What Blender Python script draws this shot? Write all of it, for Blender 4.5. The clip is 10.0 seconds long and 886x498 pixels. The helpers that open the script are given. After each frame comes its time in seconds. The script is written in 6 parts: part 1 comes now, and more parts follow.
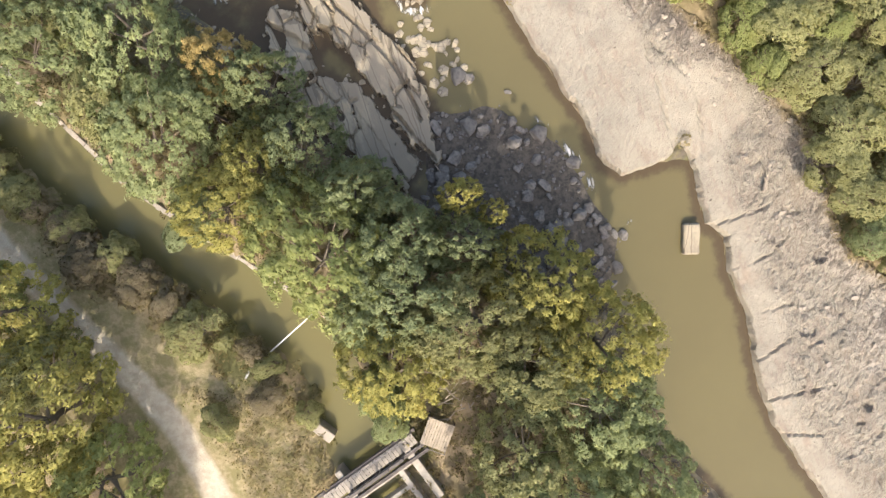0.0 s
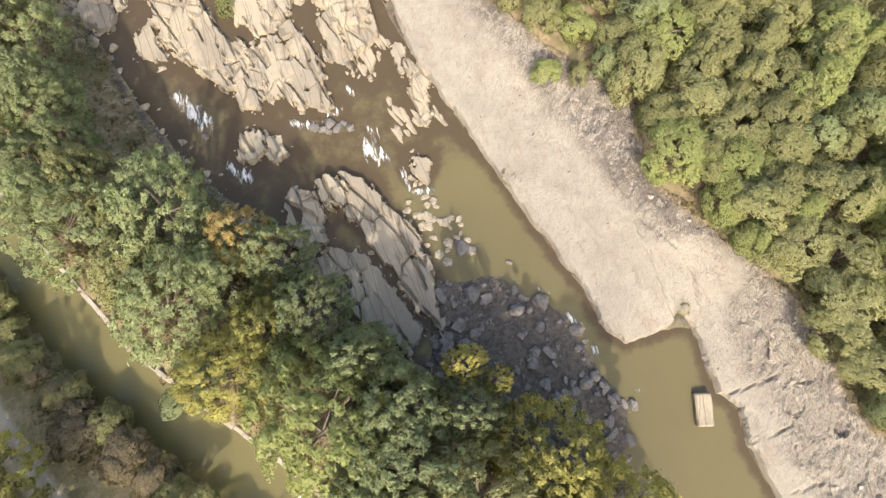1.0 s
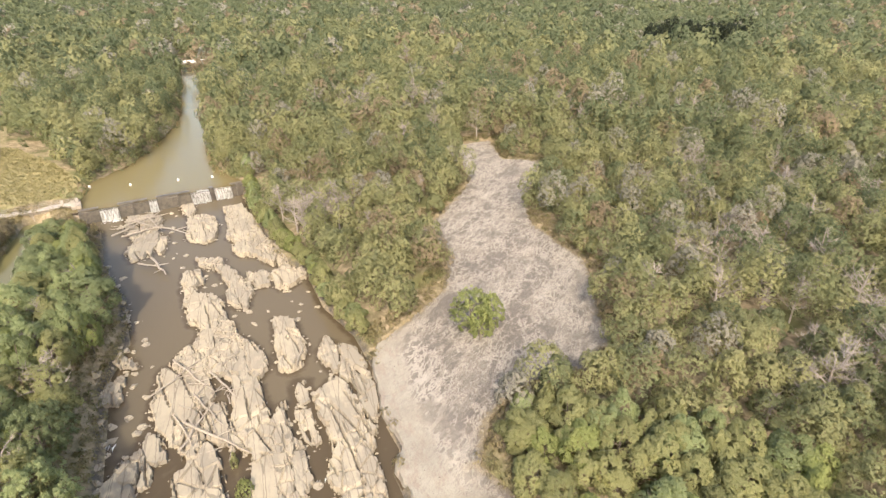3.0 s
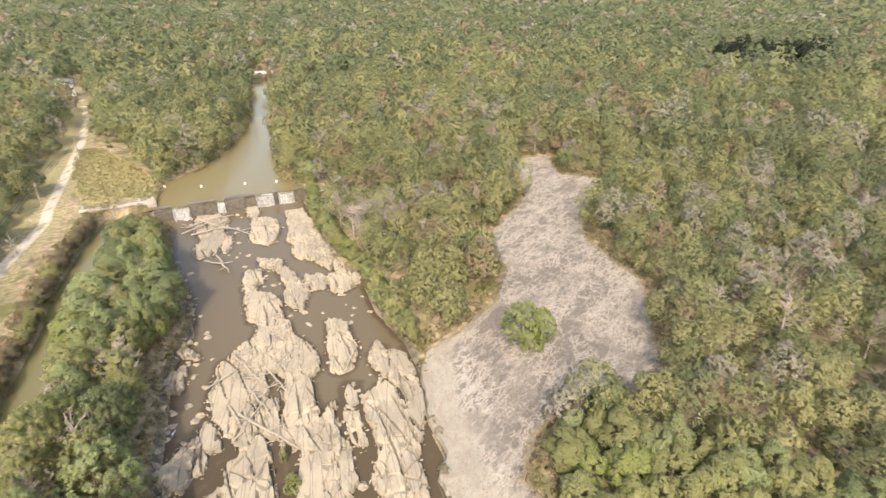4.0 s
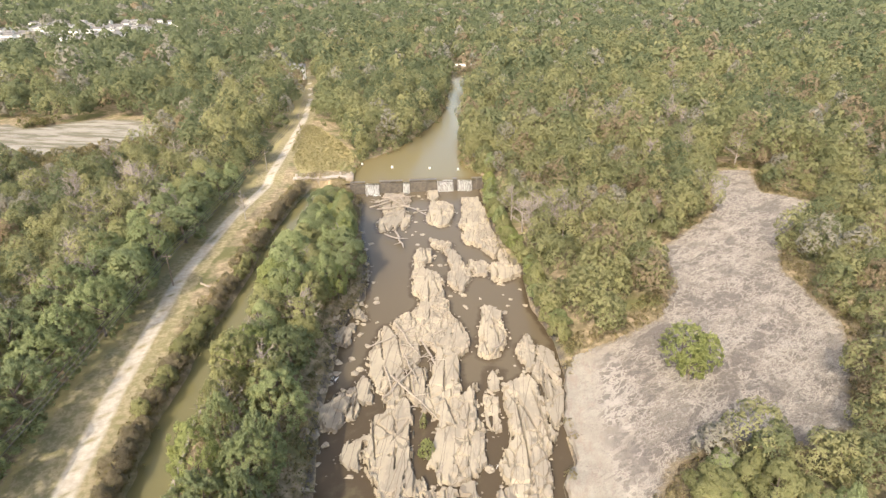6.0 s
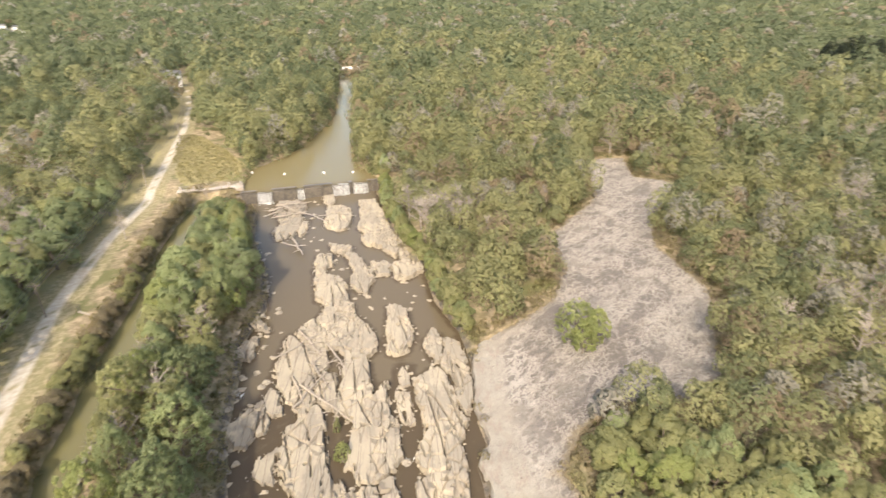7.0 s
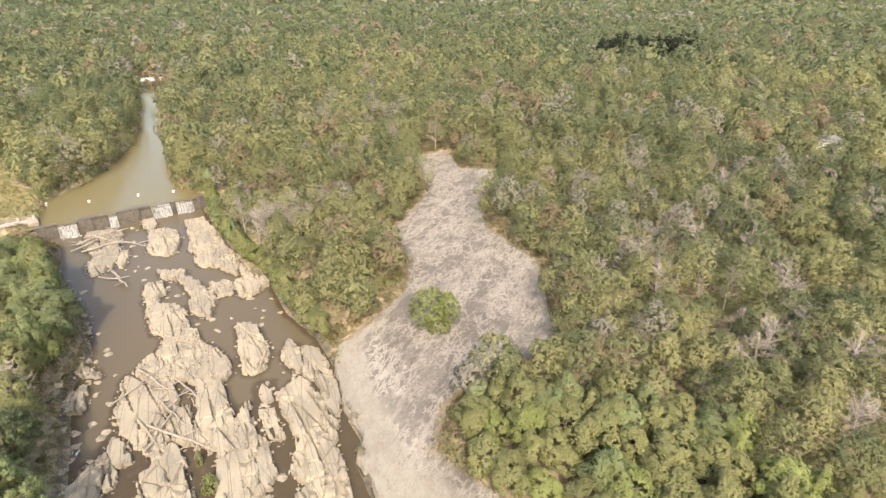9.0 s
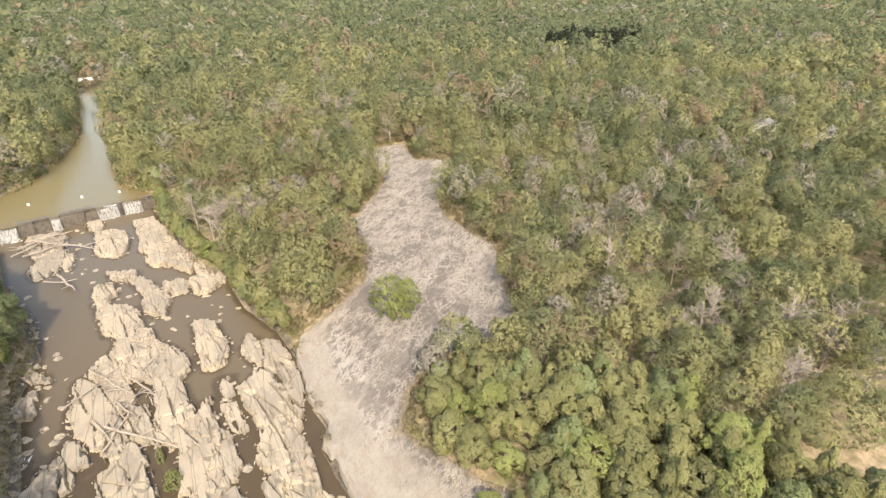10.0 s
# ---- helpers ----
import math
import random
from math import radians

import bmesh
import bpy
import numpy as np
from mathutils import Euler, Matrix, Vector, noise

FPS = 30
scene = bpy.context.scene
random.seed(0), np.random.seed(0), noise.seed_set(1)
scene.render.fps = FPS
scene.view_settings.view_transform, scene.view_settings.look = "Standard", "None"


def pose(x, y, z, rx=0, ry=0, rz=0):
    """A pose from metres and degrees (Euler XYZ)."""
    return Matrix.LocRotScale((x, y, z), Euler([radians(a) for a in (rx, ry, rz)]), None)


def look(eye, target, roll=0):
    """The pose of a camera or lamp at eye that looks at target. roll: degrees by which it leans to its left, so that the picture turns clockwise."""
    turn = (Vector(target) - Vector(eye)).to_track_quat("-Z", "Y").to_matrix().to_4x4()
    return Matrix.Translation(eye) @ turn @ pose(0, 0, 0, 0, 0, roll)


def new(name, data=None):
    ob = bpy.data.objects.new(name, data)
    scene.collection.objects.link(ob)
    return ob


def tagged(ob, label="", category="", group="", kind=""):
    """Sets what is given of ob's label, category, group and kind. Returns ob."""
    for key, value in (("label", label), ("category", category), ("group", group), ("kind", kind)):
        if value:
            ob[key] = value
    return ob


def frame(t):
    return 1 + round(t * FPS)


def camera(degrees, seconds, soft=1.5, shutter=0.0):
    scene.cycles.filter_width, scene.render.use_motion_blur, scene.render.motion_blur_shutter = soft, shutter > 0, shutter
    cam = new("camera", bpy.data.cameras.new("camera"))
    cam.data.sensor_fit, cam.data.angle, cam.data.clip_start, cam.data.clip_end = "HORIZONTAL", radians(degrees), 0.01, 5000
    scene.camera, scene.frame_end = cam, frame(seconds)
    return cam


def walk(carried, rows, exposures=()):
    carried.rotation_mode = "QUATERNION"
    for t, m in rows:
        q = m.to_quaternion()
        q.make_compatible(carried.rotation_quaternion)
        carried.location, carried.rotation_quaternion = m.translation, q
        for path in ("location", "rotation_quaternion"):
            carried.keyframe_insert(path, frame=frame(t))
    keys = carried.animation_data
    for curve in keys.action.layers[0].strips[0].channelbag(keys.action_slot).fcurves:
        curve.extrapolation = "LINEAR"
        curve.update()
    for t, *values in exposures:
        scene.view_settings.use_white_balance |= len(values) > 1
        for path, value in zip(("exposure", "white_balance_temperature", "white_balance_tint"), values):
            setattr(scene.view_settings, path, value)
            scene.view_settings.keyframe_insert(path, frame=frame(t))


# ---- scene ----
# the camera and its flight
cam = camera(78.76, 10.0, soft=1.4, shutter=0.18)
PATH = [
    (0, pose(0.43, 3.51, 69.08, -2.70, -0.18, -27.73)),
    (0.2, pose(0.41, 3.53, 69.10, -0.35, -0.00, -27.60)),
    (0.4, pose(0.35, 3.61, 69.16, 7.90, 0.00, -27.45)),
    (0.5, pose(0.33, 3.63, 69.18, 11.51, -0.03, -27.32)),
    (1, pose(0.05, 3.47, 69.66, 14.98, -0.03, -27.41)),
    (1.5, pose(-0.10, 3.60, 69.79, 18.90, -0.09, -27.21)),
    (2, pose(-0.32, 3.79, 70.04, 33.34, -0.01, -26.93)),
    (2.5, pose(-0.62, 3.79, 70.27, 50.13, 0.05, -26.67)),
    (2.7, pose(-0.77, 3.74, 70.30, 57.14, 0.12, -26.54)),
    (3, pose(-1.10, 3.55, 70.15, 63.60, 0.00, -26.00)),
    (3.4, pose(-1.60, 3.30, 69.85, 65.00, -0.15, -25.00)),
    (3.8, pose(-1.89, 3.12, 69.69, 65.13, -0.19, -22.79)),
    (4, pose(-1.94, 3.10, 69.68, 65.06, -0.19, -19.89)),
    (4.5, pose(-1.83, 3.08, 69.75, 64.76, -0.19, -8.96)),
    (5, pose(-1.33, 2.85, 69.79, 64.66, -0.23, -2.92)),
    (5.3, pose(-1.10, 2.40, 69.82, 64.62, -0.15, -1.60)),
    (5.8, pose(-0.65, 1.40, 69.90, 64.62, -0.05, -0.30)),
    (6.3, pose(-0.12, 0.30, 69.98, 64.62, 0.00, 0.15)),
    (6.5, pose(0.00, 0.00, 70.00, 64.63, 0.00, -0.00)),
    (7, pose(0.17, -0.87, 70.07, 64.81, -0.04, -11.29)),
    (7.5, pose(-0.38, -1.28, 70.23, 65.07, 0.22, -24.25)),
    (8, pose(-0.88, -1.64, 70.34, 65.13, 0.14, -26.43)),
    (8.5, pose(-1.23, -2.30, 70.33, 65.13, 0.11, -27.88)),
    (9, pose(-1.54, -3.24, 70.09, 65.13, 0.14, -29.69)),
    (9.5, pose(-1.88, -4.28, 69.50, 64.95, 0.29, -32.65)),
    (10, pose(-2.35, -5.40, 68.72, 64.73, 0.48, -34.54)),
]
walk(cam, PATH, [(0.0, 1.46), (0.5, 1.5), (2.0, 1.48), (3.2, 1.38), (10.0, 1.38)])

# world, sun and sky light
SUN_AZ, SUN_EL = math.atan2(-0.40, -0.92), radians(41)
world = bpy.data.worlds.new("sky")
scene.world = world
world.use_nodes = True
wn = world.node_tree
sky = wn.nodes.new("ShaderNodeTexSky")
sky.sky_type, sky.sun_disc = "NISHITA", False
sky.sun_elevation, sky.sun_rotation = SUN_EL, SUN_AZ
sky.dust_density, sky.air_density, sky.ozone_density = 5.0, 1.3, 0.6
wn.links.new(sky.outputs[0], wn.nodes["Background"].inputs[0])
wn.nodes["Background"].inputs[1].default_value = 0.15
sun = new("sun", bpy.data.lights.new("sun", "SUN"))
sun.data.energy, sun.data.angle, sun.data.color = 2.1, radians(0.7), (1.0, 0.925, 0.79)
sun.matrix_world = look((0, 0, 300), (0.40 * 100, 0.92 * 100, 300 - 100 * math.tan(SUN_EL)))


# ---- materials ----
class Nodes:
    """A small helper round one material's node tree."""

    def __init__(self, name, rough=0.9, spec=0.3):
        self.mat = bpy.data.materials.new(name)
        self.mat.use_nodes = True
        self.tree = self.mat.node_tree
        self.bsdf = self.tree.nodes["Principled BSDF"]
        self.bsdf.inputs["Roughness"].default_value = rough
        self.bsdf.inputs["Specular IOR Level"].default_value = spec
        self.coord = self.add("ShaderNodeTexCoord").outputs["Object"]

    def add(self, kind):
        return self.tree.nodes.new(kind)

    def put(self, value, socket):
        if isinstance(value, bpy.types.NodeSocket):
            self.tree.links.new(value, socket)
        elif isinstance(value, tuple) and len(value) == 3 and socket.type == "RGBA":
            socket.default_value = (*value, 1)
        else:
            socket.default_value = value

    def mapped(self, scale=(1, 1, 1), turn=0.0, coord=None):
        r, m = self.add("ShaderNodeMapping"), self.add("ShaderNodeMapping")
        self.put(coord or self.coord, r.inputs["Vector"])
        r.inputs["Rotation"].default_value = (0, 0, radians(turn))
        self.put(r.outputs[0], m.inputs["Vector"])
        m.inputs["Scale"].default_value = scale
        return m.outputs[0]

    def noise(self, scale, detail=4, rough=0.6, coord=None, distort=0.0):
        n = self.add("ShaderNodeTexNoise")
        self.put(coord or self.coord, n.inputs["Vector"])
        n.inputs["Scale"].default_value, n.inputs["Detail"].default_value = scale, detail
        n.inputs["Roughness"].default_value, n.inputs["Distortion"].default_value = rough, distort
        return n.outputs[0]

    def add_noise(self, amount):
        """The coordinates, pushed about by noise."""
        n, v = self.add("ShaderNodeTexNoise"), self.add("ShaderNodeVectorMath")
        n.inputs["Scale"].default_value = 0.8
        self.put(self.coord, n.inputs["Vector"])
        v.operation = "MULTIPLY_ADD"
        self.put(n.outputs["Color"], v.inputs[0])
        v.inputs[1].default_value = (amount, amount, amount)
        self.put(self.coord, v.inputs[2])
        return v.outputs[0]

    def voronoi(self, scale, coord=None, feature="DISTANCE_TO_EDGE"):
        n = self.add("ShaderNodeTexVoronoi")
        n.feature = feature
        self.put(coord or self.coord, n.inputs["Vector"])
        n.inputs["Scale"].default_value = scale
        return n.outputs[0]

    def step(self, value, lo, hi):
        n = self.add("ShaderNodeMapRange")
        n.interpolation_type = "SMOOTHSTEP"
        self.put(value, n.inputs["Value"])
        n.inputs["From Min"].default_value, n.inputs["From Max"].default_value = lo, hi
        return n.outputs[0]

    def math(self, op, a, b=0.0):
        n = self.add("ShaderNodeMath")
        n.operation = op
        self.put(a, n.inputs[0])
        self.put(b, n.inputs[1])
        return n.outputs[0]

    def mix(self, fac, a, b, blend="MIX"):
        n = self.add("ShaderNodeMix")
        n.data_type, n.blend_type = "RGBA", blend
        self.put(fac, n.inputs[0])
        self.put(a, n.inputs[6])
        self.put(b, n.inputs[7])
        return n.outputs[2]

    def attr(self, name):
        n = self.add("ShaderNodeAttribute")
        n.attribute_name = name
        return n.outputs["Fac"]

    def bump(self, height, strength=0.5, distance=0.1):
        n = self.add("ShaderNodeBump")
        n.inputs["Strength"].default_value, n.inputs["Distance"].default_value = strength, distance
        self.put(height, n.inputs["Height"])
        self.tree.links.new(n.outputs[0], self.bsdf.inputs["Normal"])

    def done(self, colour):
        self.put(colour, self.bsdf.inputs["Base Color"])
        return self.mat


def slab_rock():
    n = Nodes("pale_river_granite", 0.85, 0.25)
    big, mid, fine = n.noise(0.16, 5), n.noise(0.9, 6, 0.65), n.noise(6, 5, 0.7)
    grain = n.noise(0.7, 6, 0.7, n.mapped((2.2, 0.35, 1), 7))
    c = n.mix(n.step(big, 0.38, 0.62), (0.318, 0.268, 0.194), (0.275, 0.229, 0.168))
    c = n.mix(n.math("MULTIPLY", n.step(grain, 0.5, 0.64), 0.5), c, (0.228, 0.188, 0.14))
    rnd = n.add("ShaderNodeObjectInfo").outputs["Random"]
    grey = n.step(n.math("ADD", n.noise(0.28, 6, 0.68, n.mapped((1.4, 0.6, 1), 6)), n.math("MULTIPLY", rnd, 0.2)), 0.57, 0.67)
    c = n.mix(n.math("MULTIPLY", grey, 0.62), c, (0.2, 0.17, 0.132))
    c = n.mix(n.math("MULTIPLY", n.step(mid, 0.56, 0.7), 0.5), c, (0.24, 0.204, 0.153))
    c = n.mix(n.math("MULTIPLY", n.step(fine, 0.5, 0.8), 0.4), c, (0.2, 0.165, 0.12))
    c = n.mix(n.step(n.noise(1.7, 4, 0.6, n.mapped((1.5, 0.7, 1), 10)), 0.7, 0.74), c, (0.1, 0.083, 0.064))
    lines = n.voronoi(0.5, n.mapped((1.1, 0.09, 1), 7, n.add_noise(0.35)))
    c = n.mix(n.math("MULTIPLY", n.step(lines, 0.03, 0.012), 0.6), c, (0.1, 0.082, 0.065))
    n.bump(n.math("ADD", n.math("MULTIPLY", n.math("ADD", mid, grain), 0.7), n.math("MULTIPLY", fine, 0.4)), 0.35, 0.1)
    return n.done(c)


def bank_rock():
    """Washed pink-white granite by the water, mottled grey lichen with pale crusts higher up."""
    n = Nodes("weathered_bank_granite", 0.9, 0.2)
    high = n.attr("lichen")
    along = n.mapped((0.4, 1.2, 1), -38)
    groups = n.noise(0.13, 4, 0.6)
    patch = n.noise(0.1, 5, 0.54, n.mapped((0.45, 1.4, 1), -34), 1.0)
    crinkle = n.noise(0.3, 5, 0.6, along, 2.0)
    crust = n.noise(1.5, 7, 0.75, n.mapped((0.6, 1.5, 1), -40), 0.8)
    fine = n.noise(3.5, 6, 0.72)
    vein = n.math("ABSOLUTE", n.math("SUBTRACT", crinkle, 0.5))
    washed = n.mix(n.step(n.noise(0.22, 5, 0.6), 0.38, 0.66), (0.312, 0.276, 0.222), (0.27, 0.236, 0.189))
    washed = n.mix(n.math("MULTIPLY", n.step(n.noise(0.6, 7, 0.72, n.mapped((1.3, 0.45, 1), 8)), 0.48, 0.66), 0.8), washed, (0.252, 0.2, 0.158))
    washed = n.mix(n.step(n.noise(1.1, 4, 0.6), 0.68, 0.73), washed, (0.12, 0.1, 0.08))
    washed = n.mix(n.math("MULTIPLY", n.step(crust, 0.48, 0.66), 0.5), washed, (0.205, 0.172, 0.145))
    grey = n.mix(n.step(n.noise(0.3, 6, 0.6, along), 0.44, 0.58), (0.268, 0.232, 0.19), (0.208, 0.18, 0.15))
    dark = n.math("MAXIMUM", n.step(patch, 0.485, 0.52), n.step(n.noise(0.42, 5, 0.6, along, 1.0), 0.56, 0.61))
    grey = n.mix(n.math("MULTIPLY", dark, 0.88), grey, (0.15, 0.127, 0.108))
    wrinkle = n.voronoi(0.42, n.mapped((0.45, 1.35, 1), -38, n.add_noise(2.6)))
    pale = n.math("MULTIPLY", n.step(wrinkle, 0.11, 0.04), n.step(groups, 0.36, 0.5))
    pale = n.math("MAXIMUM", pale, n.math("MULTIPLY", n.step(vein, 0.05, 0.02), n.step(groups, 0.42, 0.54)))
    grey = n.mix(n.math("MULTIPLY", pale, 0.7), grey, (0.4, 0.35, 0.29))
    grey = n.mix(n.math("MULTIPLY", n.step(crust, 0.57, 0.64), 0.35), grey, (0.36, 0.312, 0.258))
    grey = n.mix(n.math("MULTIPLY", n.step(crust, 0.43, 0.37), 0.35), grey, (0.18, 0.156, 0.137))
    c = n.mix(n.step(n.math("ADD", high, n.math("MULTIPLY", n.math("SUBTRACT", n.noise(0.25, 5), 0.5), 9.0)), 2.0, 6.0), washed, grey)
    c = n.mix(n.math("MULTIPLY", n.step(fine, 0.52, 0.78), 0.5), c, (0.215, 0.182, 0.155))
    moss = n.step(n.math("SUBTRACT", n.attr("edge"), n.math("MULTIPLY", n.noise(0.35, 6, 0.75), 7.0)), -1.6, -3.2)
    c = n.mix(n.math("MULTIPLY", n.math("MULTIPLY", moss, n.step(high, 3.0, 9.0)), 0.8), c, (0.23, 0.175, 0.095))
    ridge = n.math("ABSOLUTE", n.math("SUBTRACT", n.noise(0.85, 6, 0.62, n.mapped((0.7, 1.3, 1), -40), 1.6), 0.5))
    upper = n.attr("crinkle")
    # shading of the relief put into the colour: creases darker, ridges paler
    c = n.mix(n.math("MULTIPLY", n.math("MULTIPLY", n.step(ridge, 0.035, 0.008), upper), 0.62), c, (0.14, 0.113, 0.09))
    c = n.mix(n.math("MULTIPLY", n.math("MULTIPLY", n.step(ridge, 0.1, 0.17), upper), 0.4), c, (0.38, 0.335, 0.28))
    pits = n.math("MULTIPLY", n.step(n.noise(0.9, 3, 0.5), 0.72, 0.75), 0.8)
    c = n.mix(pits, c, (0.085, 0.07, 0.055))
    relief = n.math("MULTIPLY", n.math("ADD", 0.0, ridge), n.math("MULTIPLY", upper, 3.0))
    n.bump(n.math("ADD", relief, n.math("ADD", n.math("MULTIPLY", crust, 1.0), n.math("MULTIPLY", fine, 0.6))), 0.9, 0.3)
    return n.done(c)


def stone_mat(name, a, b, scale=2.0, rough=0.9):
    n = Nodes(name, rough, 0.25)
    c = n.mix(n.step(n.noise(scale, 6, 0.65), 0.35, 0.68), a, b)
    c = n.mix(n.math("MULTIPLY", n.add("ShaderNodeObjectInfo").outputs["Random"], 0.4), c, tuple(0.5 * (p + q) for p, q in zip(b, (0.2, 0.18, 0.16))))
    isl = n.add("ShaderNodeNewGeometry").outputs["Random Per Island"]
    c = n.mix(n.math("MULTIPLY", isl, 0.35), c, b)
    n.bump(n.noise(scale * 4, 5), 0.4, 0.05)
    return n.done(c)


def water_mat(name, deep, brown, ripple=0.04, rough=0.14, upper=None, spec=0.32):
    n = Nodes(name, rough, spec)
    n.bsdf.inputs["IOR"].default_value = 1.33
    shallow = n.attr("shallow")
    c = n.mix(n.step(n.noise(0.05, 4), 0.35, 0.7), deep, tuple(0.85 * v + 0.15 * w for v, w in zip(deep, brown)))
    if upper:
        axes = n.add("ShaderNodeSeparateXYZ")
        n.put(n.coord, axes.inputs[0])
        c = n.mix(n.step(axes.outputs[1], 38.0, 80.0), c, upper)
    f = n.step(n.math("ADD", shallow, n.math("MULTIPLY", n.math("SUBTRACT", n.noise(0.45, 5, 0.65), 0.5), 1.1)), 0.35, 0.95)
    c = n.mix(f, c, brown)
    n.bump(n.noise(1.3, 4, 0.6, n.mapped((1, 0.6, 1), 20)), ripple * 2, 0.2)
    return n.done(c)


def ground_mat():
    n = Nodes("woodland_ground", 0.95, 0.1)
    litter = n.mix(n.step(n.noise(0.5, 6, 0.7), 0.38, 0.64), (0.17, 0.135, 0.08), (0.33, 0.255, 0.165))
    litter = n.mix(n.step(n.noise(0.09, 5), 0.45, 0.62), litter, (0.12, 0.115, 0.05))
    dry = n.mix(n.step(n.noise(0.7, 6, 0.7), 0.35, 0.65), (0.3, 0.245, 0.12), (0.25, 0.22, 0.1))
    dry = n.mix(n.math("MULTIPLY", n.noise(5, 5, 0.7), 0.5), dry, (0.26, 0.215, 0.12))
    dust = n.mix(n.step(n.noise(0.9, 6, 0.7), 0.35, 0.65), (0.46, 0.405, 0.325), (0.36, 0.305, 0.235))
    bare = n.mix(n.step(n.noise(0.12, 6, 0.65, n.mapped((0.4, 1.4, 1))), 0.42, 0.58), (0.27, 0.243, 0.2), (0.14, 0.125, 0.085))
    canopy = n.mix(n.step(n.noise(0.02, 8, 0.75), 0.35, 0.65), (0.1, 0.12, 0.055), (0.17, 0.17, 0.08))
    ragged = n.math("MULTIPLY", n.math("SUBTRACT", n.noise(0.6, 6, 0.7), 0.5), 3.0)

    def over(base, top, name, gain=1.0):
        return n.mix(n.step(n.math("ADD", n.attr(name), n.math("MULTIPLY", ragged, gain)), -0.5, 0.5), base, top)

    c = over(litter, dry, "grass", 1.4)
    c = over(c, n.mix(n.step(n.noise(0.8, 6, 0.7), 0.4, 0.62), (0.19, 0.165, 0.082), (0.3, 0.245, 0.15)), "verge", 1.6)
    c = over(c, dust, "road", 0.28)
    c = over(c, bare, "bare", 2.0)
    # dark shore stones, deepened in colour to stand in for the trees' shade
    c = over(c, n.mix(n.step(n.noise(1.6, 6, 0.7), 0.4, 0.62), (0.11, 0.093, 0.076), (0.06, 0.052, 0.044)), "shore", 0.8)
    c = n.mix(n.attr("far"), c, canopy)
    n.bump(n.noise(2.5, 6, 0.7), 0.6, 0.25)
    return n.done(c)


def leaf_mat(name, a, b, tint=False, ramp=(), fleck=(0.3, 0.26, 0.07), leaf=34.0, holes=0.62, jitter=1.15):
    """Foliage in sprays of small leaves: leaf density as cells a unit, and the share of a spray that leaves cover."""
    n = Nodes(name, 0.75, 0.08)
    geo = n.add("ShaderNodeNewGeometry")
    isl = geo.outputs["Random Per Island"]
    vor = n.add("ShaderNodeTexVoronoi")
    n.put(n.coord, vor.inputs["Vector"])
    vor.inputs["Scale"].default_value = leaf
    sep = n.add("ShaderNodeSeparateColor")
    n.put(vor.outputs["Color"], sep.inputs[0])
    c = n.mix(n.math("ADD", n.math("MULTIPLY", isl, 0.3), n.math("MULTIPLY", sep.outputs[0], 0.7)), a, b)
    if tint:
        r = n.add("ShaderNodeValToRGB")
        els = r.color_ramp.elements
        for i, (p, col) in enumerate(ramp):
            e = els[i] if i < 2 else els.new(p)
            e.position, e.color = p, (*col, 1)
        n.put(n.attr("tint"), r.inputs[0])
        c = n.mix(0.78, c, r.outputs[0])
        c = n.mix(n.math("MULTIPLY", sep.outputs[1], 0.2), c, (0.3, 0.28, 0.15))
    else:
        rnd = n.add("ShaderNodeObjectInfo").outputs["Random"]
        c = n.mix(n.math("MULTIPLY", n.step(n.noise(1.3, 3), 0.52, 0.72), 0.5), c, fleck)
        c = n.mix(n.math("MULTIPLY", rnd, 0.4), c, tuple(0.62 * v for v in a))
    n.put(c, n.bsdf.inputs["Base Color"])
    tilt, turned = n.add("ShaderNodeVectorMath"), n.add("ShaderNodeVectorMath")
    tilt.operation = "MULTIPLY_ADD"
    n.put(vor.outputs["Color"], tilt.inputs[0])
    tilt.inputs[1].default_value = (jitter, jitter, 0.8 * jitter)
    off = n.add("ShaderNodeVectorMath")
    n.put(geo.outputs["Normal"], off.inputs[0])
    off.inputs[1].default_value = (-0.5 * jitter, -0.5 * jitter, -0.3 * jitter)
    n.put(off.outputs[0], tilt.inputs[2])
    turned.operation = "NORMALIZE"
    n.put(tilt.outputs[0], turned.inputs[0])
    n.put(turned.outputs[0], n.bsdf.inputs["Normal"])
    trans = n.add("ShaderNodeBsdfTranslucent")
    n.put(n.mix(0.18, c, (0.26, 0.26, 0.07)), trans.inputs[0])
    n.put(turned.outputs[0], trans.inputs["Normal"])
    mixer = n.add("ShaderNodeMixShader")
    mixer.inputs[0].default_value = 0.56
    out = n.tree.nodes["Material Output"]
    n.tree.links.new(n.bsdf.outputs[0], mixer.inputs[1])
    n.tree.links.new(trans.outputs[0], mixer.inputs[2])
    last = mixer
    if holes < 1:
        gap, last = n.add("ShaderNodeBsdfTransparent"), n.add("ShaderNodeMixShader")
        n.put(n.math("LESS_THAN", sep.outputs[2], holes), last.inputs[0])
        n.tree.links.new(gap.outputs[0], last.inputs[1])
        n.tree.links.new(mixer.outputs[0], last.inputs[2])
    n.tree.links.new(last.outputs[0], out.inputs[0])
    return n.mat


